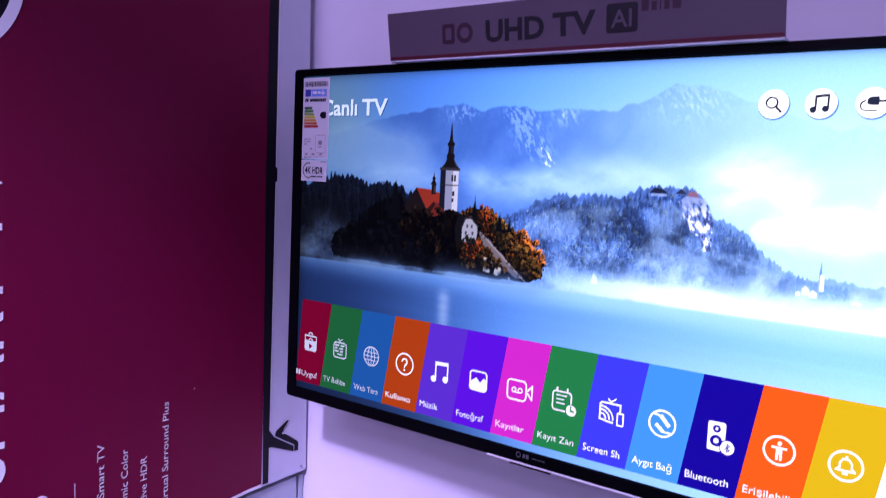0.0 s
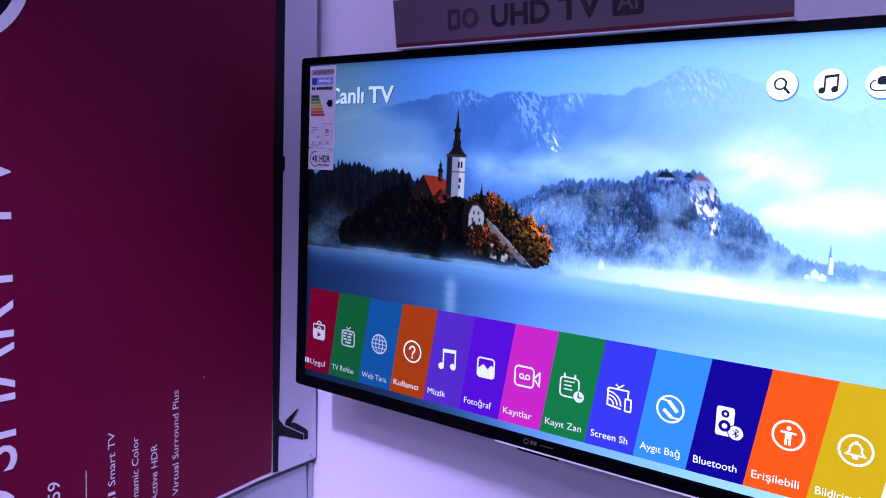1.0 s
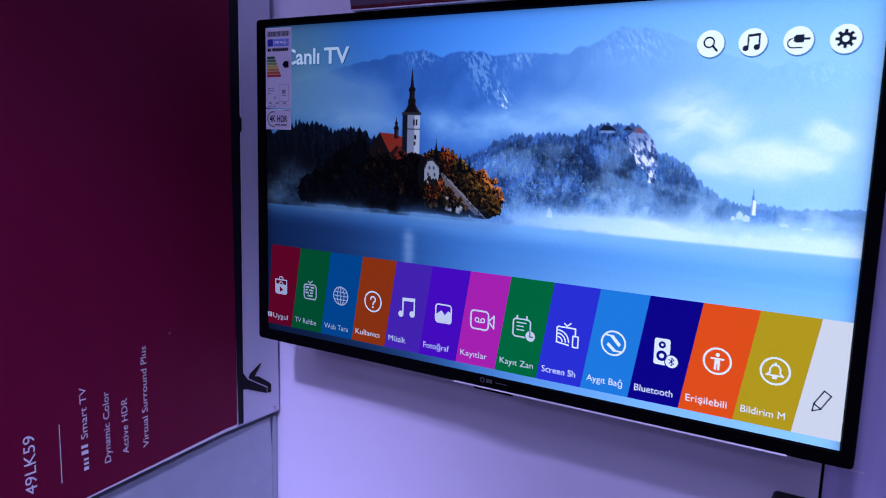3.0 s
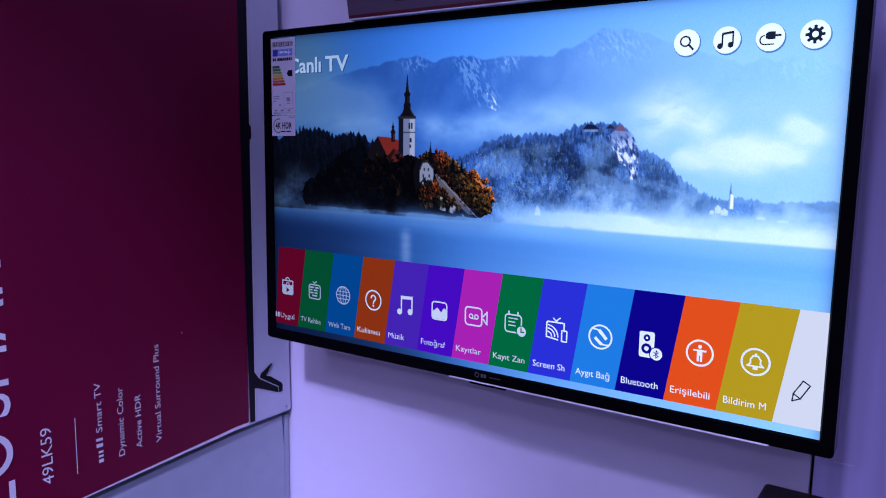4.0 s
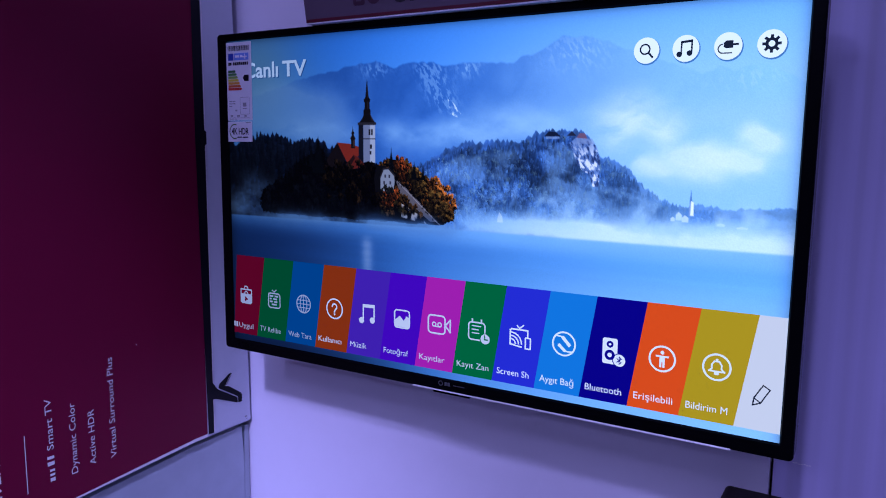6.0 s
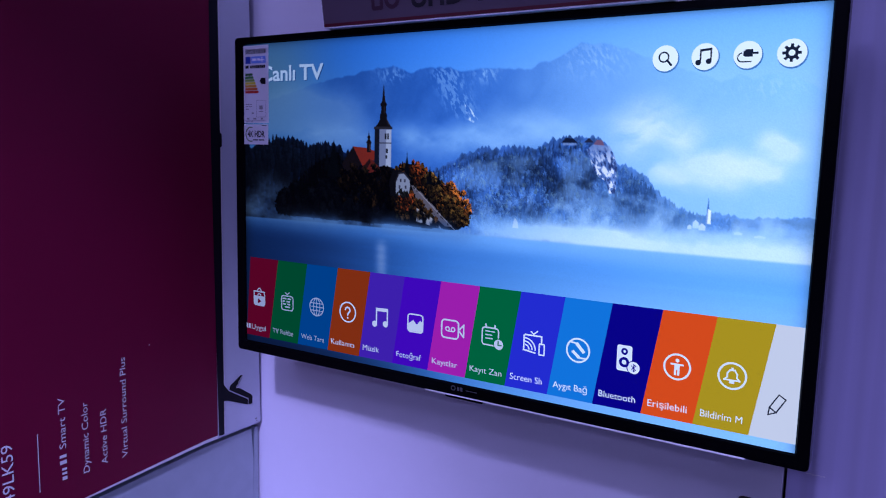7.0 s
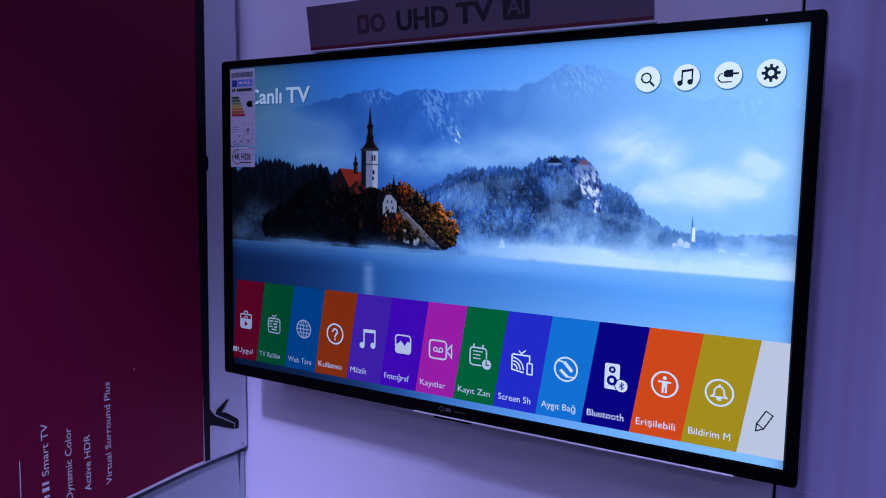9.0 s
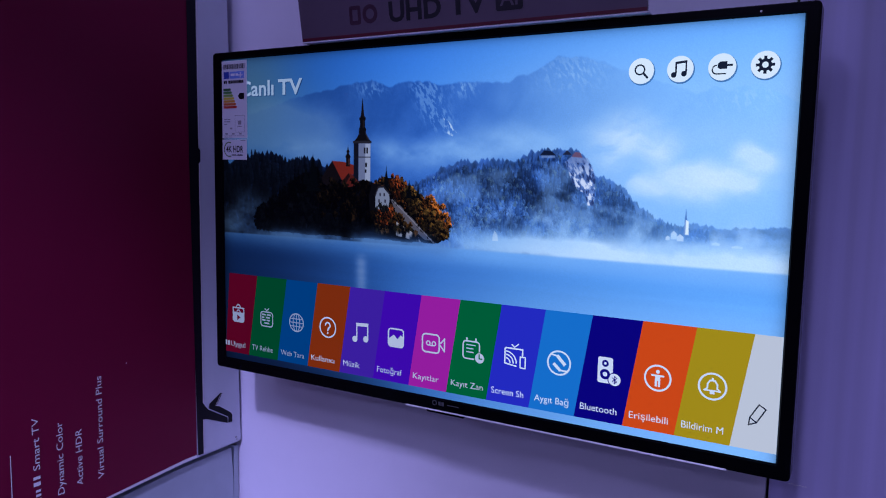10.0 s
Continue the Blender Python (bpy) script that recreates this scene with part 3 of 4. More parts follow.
    for x, q in sorted(zip(rng.uniform(0.0, 0.33, 300), rng.uniform(0, 1, 300) ** 1.3), key=lambda p: p[1]):
        top_v = float(np.interp(x, u1, wood))
        blue = (1 - q) * rng.uniform(0.5, 1.1)
        fir(x, top_v - rng.uniform(0.0, 0.022) + 0.15 * q, rng.uniform(0.005, 0.010), rng.uniform(0.06, 0.10), (4 + 5 * blue, 8 + 10 * blue, 24 + 24 * blue), (12 + 22 * blue, 20 + 34 * blue, 42 + 58 * blue))
    # water
    shore = 0.565 + 0.008 * np.clip(0.5 - u1, 0, 1)
    wat = mix((26, 62, 140), (98, 162, 242), smooth(-0.05, 1.0, U))
    wat = wat * (1 + 0.06 * (fbm(A * 3, V * 60, 4) - 0.5))[..., None]
    wat = wat + (mix((66, 122, 204), (142, 190, 250), U) - wat) * smooth(0.64, 0.565, V)[..., None] * 0.5
    wat = wat + (mix((84, 134, 200), (146, 192, 248), U) - wat) * (smooth(0.58, 0.76, V) * smooth(0.30, 0.85, U) * 0.75)[..., None]
    lay(wat, smooth(-0.003, 0.003, V - shore[None, :]))
    # mist along the shore
    m1 = fbm(A * 8 + 5, V * 13, 5)
    lay((136, 182, 240), np.clip(np.exp(-((V - 0.547) / 0.036) ** 2) * (m1 * 2.2 - 0.35), 0, 0.9) * (0.5 + 0.5 * smooth(0.3, 0.62, U)))
    lay((204, 228, 255), np.clip(np.exp(-((V - 0.549) / 0.031) ** 2) * (m1 * 3.0 - 0.55), 0, 0.9) * smooth(0.48, 0.80, U))
    lay((92, 128, 186), np.clip(np.exp(-((U - 0.05) / 0.06) ** 2 - ((V - 0.49) / 0.05) ** 2) * (m1 * 2 - 0.35), 0, 0.8))

    img = img + (wat - img) * (smooth(0.562, 0.574, V + 0.004 * m1) * smooth(0.45, 0.6, U) * 0.85)[..., None]
    lay((196, 222, 252), np.clip(np.exp(-((V - 0.553) / 0.016) ** 2) * (0.3 + 0.7 * m1), 0, 0.62) * smooth(0.47, 0.85, U))
    lay((118, 172, 242), 0.7 * smooth(0.563, 0.570, V) * (1 - smooth(0.575, 0.62, V)) * smooth(0.47, 0.60, U))
    # the island
    crest = [0.080, 0.525, 0.090, 0.492, 0.105, 0.475, 0.134, 0.437, 0.172, 0.39, 0.202, 0.35, 0.246, 0.360, 0.349, 0.385, 0.376, 0.36, 0.407, 0.365, 0.438, 0.40, 0.476, 0.445, 0.502, 0.51]
    ck = np.array(crest).reshape(-1, 2)
    crest_v = lambda x: float(np.interp(x, ck[:, 0], ck[:, 1]))
    base = 0.556 - 0.022 * np.exp(-((u1 - 0.075) / 0.025) ** 2) - 0.03 * np.exp(-((u1 - 0.505) / 0.016) ** 2) + 0.008 * (fbm(u1 * 50, u1 * 0, 3) - 0.5)
    top_line = np.interp(u1, ck[:, 0], ck[:, 1])
    lay((6, 9, 20), (V > top_line[None, :] + 0.012) * (V < base[None, :]) * ((U > 0.092) & (U < 0.497)) * 1.0)
    for cu, cv, r in ((0.094, 0.508, 0.013), (0.104, 0.50, 0.016), (0.112, 0.515, 0.016), (0.126, 0.475, 0.015), (0.09, 0.525, 0.008), (0.148, 0.455, 0.014)):
        crown(cu, cv, r, (2, 3, 8), (14, 17, 26), 1.2, 150)
    for c in rng.uniform(0.085, 0.36, 320):
        crown(c, rng.uniform(crest_v(c) + 0.01, 0.535), rng.uniform(0.004, 0.009), (2, 5, 15), tuple(np.array((15, 20, 35)) * rng.uniform(0.25, 1.4)))
    for c in rng.uniform(0.10, 0.27, 26):
        tip, wide = crest_v(c) - rng.uniform(0.004, 0.03), rng.uniform(0.004, 0.008)
        lay((4, 6, 10), smooth(0.0, -0.002, np.abs(U - c) - wide * np.clip((V - tip) / 0.07, 0, 1) * (0.5 + value_noise(V * 190, U * 90 + c * 50))) * (V > tip) * (V < tip + 0.08))
    # church
    lay((34, 24, 34), inside([(0.240, 0.378), (0.264, 0.326), (0.272, 0.332), (0.284, 0.372), (0.27, 0.405), (0.245, 0.40)]))
    lay((150, 46, 36), inside([(0.264, 0.326), (0.291, 0.329), (0.3115, 0.338), (0.3115, 0.365), (0.296, 0.372), (0.286, 0.386)]))
    lay((118, 38, 34), inside([(0.283, 0.392), (0.300, 0.362), (0.316, 0.372), (0.325, 0.398), (0.30, 0.404)]))
    lay((62, 26, 30), inside([(0.283, 0.392), (0.300, 0.362), (0.303, 0.372), (0.292, 0.398)]))
    lay((34, 26, 32), inside([(0.2945, 0.342), (0.2945, 0.316), (0.2925, 0.314), (0.2955, 0.306), (0.2965, 0.302), (0.2950, 0.298), (0.2975, 0.291), (0.2985, 0.276), (0.2995, 0.291), (0.3020, 0.298), (0.3005, 0.302),
                              (0.3015, 0.306), (0.3045, 0.314), (0.3030, 0.316), (0.3030, 0.342)]))
    lay((96, 62, 58), inside([(0.2990, 0.318), (0.3025, 0.318), (0.3025, 0.338), (0.2990, 0.338)]) * 0.7)
    lay((112, 120, 156), inside([(0.321, 0.268), (0.346, 0.268), (0.346, 0.385), (0.321, 0.385)]))
    lay((26, 32, 62), inside([(0.311, 0.268), (0.321, 0.268), (0.321, 0.385), (0.311, 0.372)]))
    lay((190, 198, 224), inside([(0.335, 0.275), (0.346, 0.275), (0.346, 0.385), (0.335, 0.385)]) * 0.6)
    half = ((0.0, 0.140), (0.0012, 0.158), (0.0022, 0.176), (0.0032, 0.190), (0.0044, 0.196), (0.0068, 0.199), (0.0064, 0.205), (0.0050, 0.208), (0.0052, 0.226), (0.0068, 0.229), (0.0076, 0.234), (0.0072, 0.244), (0.0100, 0.254), (0.0140, 0.262), (0.0195, 0.271))
    lay((26, 23, 34), inside([(0.3290 - w, h) for w, h in half] + [(0.3290 + w, h) for w, h in half[::-1]]))
    lay((84, 66, 70), inside([(0.3296, 0.206), (0.3316, 0.206), (0.3316, 0.228), (0.3296, 0.228)]) * 0.6)
    lay((70, 56, 66), inside([(0.3292, 0.160), (0.3300, 0.160), (0.3312, 0.196), (0.3296, 0.196)]) * 0.6)
    lay((76, 62, 70), inside([(0.3330, 0.236), (0.3352, 0.240), (0.3440, 0.262), (0.3390, 0.264)]) * 0.5)
    lay((44, 44, 60), inside([(0.311, 0.3125), (0.3465, 0.3125), (0.3465, 0.3155), (0.311, 0.3155)]) * 0.7)
    lay((52, 50, 66), inside([(0.3095, 0.266), (0.3478, 0.266), (0.3478, 0.2735), (0.3095, 0.2735)]))
    for wu, wv, ww, wh in ((0.3345, 0.350, 0.0034, 0.010), (0.3325, 0.286, 0.0032, 0.017), (0.3375, 0.286, 0.0032, 0.017), (0.335, 0.331, 0.0042, 0.012), (0.3145, 0.286, 0.003, 0.017)):
        lay((34, 34, 50), inside([(wu, wv), (wu + ww, wv), (wu + ww, wv + wh), (wu, wv + wh)]))
    for c in rng.uniform(0.235, 0.36, 95):
        crown(c, rng.uniform(max(crest_v(c), 0.372) + 0.008, 0.50), rng.uniform(0.004, 0.008), (1, 1, 2), tuple(np.array((52, 34, 20)) * rng.uniform(0.1, 1.2) ** 2))
    # stairs, house, autumn trees
    lay((104, 98, 112), inside([(0.388, 0.435), (0.394, 0.432), (0.468, 0.541), (0.470, 0.547), (0.456, 0.547), (0.40, 0.478)]) * 0.9)
    for c in range(330):
        x = rng.uniform(0.355, 0.497)
        v = rng.uniform(max(crest_v(x), 0.36) + 0.012, 0.535)
        if not 0.0 < v - (0.425 + (x - 0.39) * 1.45) < 0.028 or x < 0.38:
            warm = rng.uniform(0.0, 1) ** 1.3 * (0.55 if v > 0.47 and x < 0.44 else 1)
            crown(x, v, rng.uniform(0.0028, 0.0062), (6, 6, 10), (int(50 + 130 * warm), int(46 + 44 * warm), 26))
    for x, v, r, hue in ((0.462, 0.452, 0.018, 1), (0.478, 0.470, 0.018, 1), (0.488, 0.495, 0.016, 1), (0.466, 0.495, 0.020, 0), (0.484, 0.525, 0.014, 0), (0.396, 0.385, 0.014, 2), (0.404, 0.41, 0.014, 2),
                         (0.424, 0.42, 0.014, 0), (0.436, 0.45, 0.014, 0), (0.372, 0.49, 0.015, 2), (0.383, 0.478, 0.012, 2)):
        rust = ((138, 98, 44), (226, 124, 48), (200, 84, 34))[hue]
        for piece in range(46):
            bx, bv = rng.uniform(-1, 1), rng.uniform(-1, 1)
            if bx * bx + bv * bv < 1:
                k = (0.74 + 0.30 * bx - 0.22 * bv) * rng.uniform(0.55, 1.2)
                crown(x + bx * r, v + bv * r * 1.6, r * rng.uniform(0.16, 0.3), (16, 10, 10), tuple(np.array(rust) * k), 1.0, 300)
    for x, v0, v1, w in ((0.379, 0.332, 0.42, 0.010), (0.442, 0.385, 0.43, 0.006), (0.221, 0.300, 0.42, 0.017), (0.205, 0.33, 0.4, 0.009), (0.425, 0.372, 0.43, 0.008)):
        lay((8, 14, 24), smooth(0.0, -0.003, np.abs(U - x) - w * np.clip((V - v0) / (v1 - v0), 0, 1) * (0.7 + 0.6 * value_noise(V * 140, U * 60))) * (V > v0) * (V < v1))
    lay((20, 20, 32), inside([(0.343, 0.43), (0.350, 0.392), (0.370, 0.392), (0.362, 0.425), (0.357, 0.47), (0.346, 0.47)]))
    lay((126, 132, 156), inside([(0.3570, 0.423), (0.3630, 0.402), (0.3735, 0.400), (0.3850, 0.420), (0.3860, 0.438), (0.3835, 0.462), (0.3570, 0.468)]))
    lay((46, 42, 56), inside([(0.3545, 0.428), (0.3620, 0.398), (0.3740, 0.396), (0.3880, 0.420), (0.3865, 0.424), (0.3730, 0.402), (0.3635, 0.404), (0.3570, 0.428)]))
    for wu, wv in ((0.365, 0.418), (0.3735, 0.418), (0.363, 0.437), (0.3755, 0.437)):
        lay((62, 62, 84), inside([(wu, wv), (wu + 0.0032, wv), (wu + 0.0032, wv + 0.009), (wu, wv + 0.009)]))
    for x in np.linspace(0.392, 0.474, 40):
        lay((138, 134, 150), smooth(0.0016, 0.0006, np.hypot(U - x, (V - 0.437 - (x - 0.392) * 1.43) / 1.745)) * 0.8)
    lay((190, 186, 196), np.clip(inside([(0.40, 0.50), (0.44, 0.535), (0.45, 0.555), (0.40, 0.54)]) * (fbm(A * 80, V * 50, 3) * 3 - 1.2), 0, 0.8))
    # mist before the island, reflections
    for cu, cv, r in ((0.367, 0.457, 0.007), (0.373, 0.466, 0.008), (0.381, 0.464, 0.007), (0.359, 0.466, 0.006)):
        crown(cu, cv, r * 0.6, (16, 18, 26), (44, 46, 44), 1.3, 300)
    lay((52, 84, 146), np.clip(np.exp(-((V - 0.556) / 0.026) ** 2) * (m1 * 1.9 - 0.45), 0, 0.55) * smooth(0.0, 0.1, U) * (1 - smooth(0.47, 0.53, U)))
    lay((104, 150, 214), np.clip(np.exp(-((V - 0.564) / 0.012) ** 2) * (m1 * 1.9 - 0.35), 0, 0.6) * smooth(0.0, 0.1, U) * (1 - smooth(0.47, 0.53, U)))
    lay((176, 190, 222), 0.34 * np.exp(-((U - 0.328) / 0.011) ** 2) * smooth(0.59, 0.63, V) * (1 - smooth(0.70, 0.76, V)) * (0.5 + fbm(A * 10, V * 70, 3)))
    lay((216, 232, 252), inside([(0.579, 0.536), (0.580, 0.520), (0.583, 0.508), (0.588, 0.520), (0.589, 0.536)]) * 0.45)
    wisp = fbm(A * 16 + V * 3, V * 11 + 30, 5)
    lay((168, 206, 252), np.clip((wisp - 0.46) * 3.0, 0, 0.6) * np.exp(-((V - 0.50) / 0.045) ** 2) * smooth(0.50, 0.58, U))
    img = img * (1 + 0.05 * (rng.rand(GH, GW, 1) - 0.5))
    # the strong contrast of a shop display
    level = np.clip(img @ np.array([0.3, 0.5, 0.2]) / 255, 0.004, 1)
    img = img * ((level + 0.85 * level * (1 - level) * np.minimum(2 * level - 0.92, 0)) / level)[..., None]
    # viewing-angle dimming painted into the picture, towards the far side and panel's corners
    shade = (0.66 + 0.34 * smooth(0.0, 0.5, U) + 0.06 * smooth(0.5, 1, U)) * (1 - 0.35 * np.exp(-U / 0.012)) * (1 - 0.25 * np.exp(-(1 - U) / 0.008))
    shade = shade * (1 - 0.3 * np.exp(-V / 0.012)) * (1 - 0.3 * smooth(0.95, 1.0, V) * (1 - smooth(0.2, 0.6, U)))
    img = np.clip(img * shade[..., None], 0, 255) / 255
    return np.where(img > 0.04045, ((img + 0.055) / 1.055) ** 2.4, img / 12.92)


def screen_mesh():
    """A fine grid over the panel that carries the picture as a colour at each point."""
    pic = lake_picture()
    x, z = np.meshgrid(np.linspace(-SX, SX, GW), np.linspace(SZ1, SZ0, GH))
    co = np.stack([x, np.full(x.shape, 0.0034), z], -1).reshape(-1, 3)
    i = np.arange(GW * GH).reshape(GH, GW)
    quads = np.stack([i[:-1, :-1], i[1:, :-1], i[1:, 1:], i[:-1, 1:]], -1).reshape(-1, 4)
    me = bpy.data.meshes.new("screen")
    me.vertices.add(len(co))
    me.vertices.foreach_set("co", co.ravel())
    me.loops.add(quads.size)
    me.loops.foreach_set("vertex_index", quads.ravel())
    me.polygons.add(len(quads))
    me.polygons.foreach_set("loop_start", np.arange(0, quads.size, 4))
    me.update(calc_edges=True)
    layer = me.color_attributes.new("picture", "FLOAT_COLOR", "POINT")
    layer.data.foreach_set("color", np.concatenate([pic, np.ones((GH, GW, 1))], -1).ravel())
    return me


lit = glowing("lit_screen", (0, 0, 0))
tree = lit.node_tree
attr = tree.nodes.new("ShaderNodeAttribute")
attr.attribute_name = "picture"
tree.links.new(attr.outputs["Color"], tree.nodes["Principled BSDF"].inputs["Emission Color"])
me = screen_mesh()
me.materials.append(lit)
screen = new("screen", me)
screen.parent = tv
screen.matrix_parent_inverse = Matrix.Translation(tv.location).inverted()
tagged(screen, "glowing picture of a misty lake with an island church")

# ---------------- tiles and buttons shown on the screen ----------------
def flat(y):
    return lambda a, b: (a, y, b)


TOP_Z, LOW_Z, SLANT, STEP, FIRST = 1.242, 1.0955, 0.0225, 0.06895, -0.4585
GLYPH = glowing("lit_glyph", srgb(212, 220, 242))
# same white glyphs, viewing-angle dimming put into their colour for far-side tiles
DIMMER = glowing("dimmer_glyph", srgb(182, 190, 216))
SOFT = glowing("dimmest_glyph", srgb(140, 148, 180))


def g_bag(k, a, b):
    k.poly([(a - 0.0145, b + 0.003), (a + 0.0145, b + 0.003), (a + 0.0145, b - 0.0120), (a + 0.0110, b - 0.0155), (a - 0.0110, b - 0.0155), (a - 0.0145, b - 0.0120)])
    k.rect(a - 0.0145, b + 0.0098, a + 0.0145, b + 0.0122).rect(a - 0.0145, b + 0.003, a - 0.0122, b + 0.0122).rect(a + 0.0122, b + 0.003, a + 0.0145, b + 0.0122)
    k.arc(a, b + 0.0122, 0.0036, 0.0058, 0, 180, 14).arc(a, b + 0.003, 0.0030, 0.0050, 0, 180, 14)


def g_guide(k, a, b):
    k.round_box(a, b - 0.002, 0.030, 0.028, 0.006, 0.0022)
    k.line([(a - 0.004, b + 0.0165), (a, b + 0.0135), (a + 0.005, b + 0.0175)], 0.0018)
    for x, y, w in ((-0.011, 0.0045, 0.009), (0.001, 0.0045, 0.0085), (-0.011, -0.0005, 0.005), (-0.002, -0.0005, 0.009), (-0.011, -0.0055, 0.008), (0.0, -0.0055, 0.007), (-0.006, -0.0105, 0.012)):
        k.rect(a + x, b + y, a + x + w, b + y + 0.0028)


def g_globe(k, a, b):
    k.arc(a, b, 0.0145, 0.0165)
    for w in (0.0, 0.0075):
        pts = [(a + w * math.cos(radians(s)), b + 0.0155 * math.sin(radians(s))) for s in range(-90, 91, 15)]
        k.line(pts, 0.0014)
        k.line([(2 * a - x, y) for x, y in pts], 0.0014) if w else None
    for h in (-0.0065, 0, 0.0065):
        w = math.sqrt(0.0155 ** 2 - h * h)
        k.line([(a - w, b + h), (a + w, b + h)], 0.0014)


def g_help(k, a, b):
    k.arc(a, b, 0.0155, 0.018)
    k.arc(a, b + 0.0035, 0.0035, 0.0062, -60, 190, 18).line([(a + 0.002, b - 0.0005), (a, b - 0.005)], 0.0026).arc(a, b - 0.0095, 0, 0.0018, n=10)


def g_note(k, a, b):
    k.rect(a - 0.0095, b - 0.012, a - 0.007, b + 0.015).rect(a + 0.0125, b - 0.010, a + 0.015, b + 0.016)
    k.poly([(a - 0.0095, b + 0.010), (a + 0.015, b + 0.011), (a + 0.015, b + 0.0165), (a - 0.0095, b + 0.0155)])
    k.arc(a - 0.012, b - 0.012, 0, 0.0052, n=16).arc(a + 0.010, b - 0.010, 0, 0.0052, n=16)


def g_photo(k, a, b):
    k.round_box(a, b, 0.031, 0.031, 0.006, 0.0024)
    k.poly([(a - 0.0135, b - 0.013), (a + 0.0135, b - 0.013), (a + 0.0135, b + 0.003), (a + 0.009, b + 0.0055), (a + 0.003, b - 0.002), (a - 0.004, b + 0.005), (a - 0.0135, b - 0.002)])


def g_film(k, a, b):
    k.round_box(a - 0.004, b, 0.033, 0.031, 0.007, 0.0026)
    k.arc(a - 0.0085, b, 0.0022, 0.0042, n=16).arc(a + 0.0015, b, 0.0022, 0.0042, n=16).rect(a - 0.0085, b - 0.0042, a + 0.0015, b - 0.0025)
    k.line([(a + 0.0135, b + 0.002), (a + 0.0205, b + 0.0095), (a + 0.0205, b - 0.0095), (a + 0.0135, b - 0.002)], 0.0024)


def g_calendar(k, a, b):
    k.round_box(a - 0.002, b - 0.001, 0.030, 0.029, 0.006, 0.0022)
    k.rect(a - 0.011, b + 0.011, a - 0.0085, b + 0.018).rect(a + 0.0045, b + 0.011, a + 0.007, b + 0.018)
    for h, w in ((0.006, 0.016), (0.0005, 0.012), (-0.005, 0.013)):
        k.rect(a - 0.0105, b + h, a - 0.0105 + w, b + h + 0.0017)
    k.arc(a + 0.0125, b - 0.0115, 0, 0.0078, n=24)


def g_cast(k, a, b):
    k.line([(a - 0.004, b + 0.0165), (a, b + 0.013), (a + 0.006, b + 0.018)], 0.0018)
    k.line([(a + 0.013, b + 0.002), (a + 0.013, b + 0.011), (a - 0.013, b + 0.011), (a - 0.015, b + 0.009), (a - 0.015, b - 0.012), (a + 0.003, b - 0.0145)], 0.0022)
    for r in (0.006, 0.011, 0.016):
        k.arc(a - 0.0135, b - 0.011, r, r + 0.002, 0, 90, 14)
    k.round_box(a + 0.0135, b - 0.008, 0.010, 0.018, 0.0015, 0.002)


def g_link(k, a, b):
    k.arc(a, b, 0.0155, 0.018)
    k.line([(a - 0.0010, b + 0.0085), (a + 0.0075, b - 0.0005)], 0.0050).line([(a - 0.0065, b - 0.0030), (a + 0.0005, b - 0.0090)], 0.0046)
    k.line([(a - 0.0110, b + 0.0110), (a - 0.0030, b + 0.0100)], 0.0022).line([(a + 0.0030, b - 0.0105), (a + 0.0115, b - 0.0105)], 0.0022)


def g_speaker(k, a, b):
    k.round_box(a - 0.002, b, 0.021, 0.036, 0.003, 0)
    k.arc(a + 0.0115, b - 0.0115, 0, 0.0085, n=22)


def g_speaker_cut(k, a, b):
    k.arc(a - 0.002, b + 0.0095, 0.0018, 0.0048, n=20).arc(a - 0.002, b - 0.0055, 0.0032, 0.0072, n=24).arc(a + 0.0115, b - 0.0115, 0.0085, 0.0098, n=24)
    k.line([(a + 0.0085, b - 0.014), (a + 0.0145, b - 0.009), (a + 0.0115, b - 0.0065), (a + 0.0115, b - 0.0165), (a + 0.0145, b - 0.014), (a + 0.0085, b - 0.009)], 0.0012)


def g_clock_cut(k, a, b):
    k.line([(a + 0.0118, b - 0.0062), (a + 0.0118, b - 0.0122), (a + 0.0165, b - 0.0122)], 0.0020)
    k.arc(a + 0.0125, b - 0.0115, 0.0078, 0.0092, n=24)


def g_bag_cut(k, a, b):
    k.poly([(a - 0.003, b - 0.0115), (a - 0.003, b - 0.0015), (a + 0.0055, b - 0.0065)])


def g_access(k, a, b):
    k.arc(a, b, 0.0154, 0.0180)
    k.arc(a, b + 0.0085, 0, 0.0026, n=14).rect(a - 0.0085, b + 0.002, a + 0.0085, b + 0.0045).rect(a - 0.0035, b - 0.0040, a + 0.0035, b + 0.002).rect(a - 0.0035, b - 0.0115, a - 0.0007, b - 0.0040).rect(a + 0.0007, b - 0.0115, a + 0.0035, b - 0.0040)


def g_bell(k, a, b):
    k.arc(a, b, 0.0154, 0.0180)
    k.line([(a - 0.0095, b - 0.0055), (a - 0.006, b - 0.002), (a - 0.006, b + 0.003), (a - 0.003, b + 0.0075), (a + 0.003, b + 0.0075), (a + 0.006, b + 0.003), (a + 0.006, b - 0.002), (a + 0.0095, b - 0.0055), (a - 0.0095, b - 0.0055)], 0.002)
    k.rect(a - 0.0015, b + 0.008, a + 0.0015, b + 0.011).rect(a - 0.003, b - 0.010, a + 0.003, b - 0.0065)


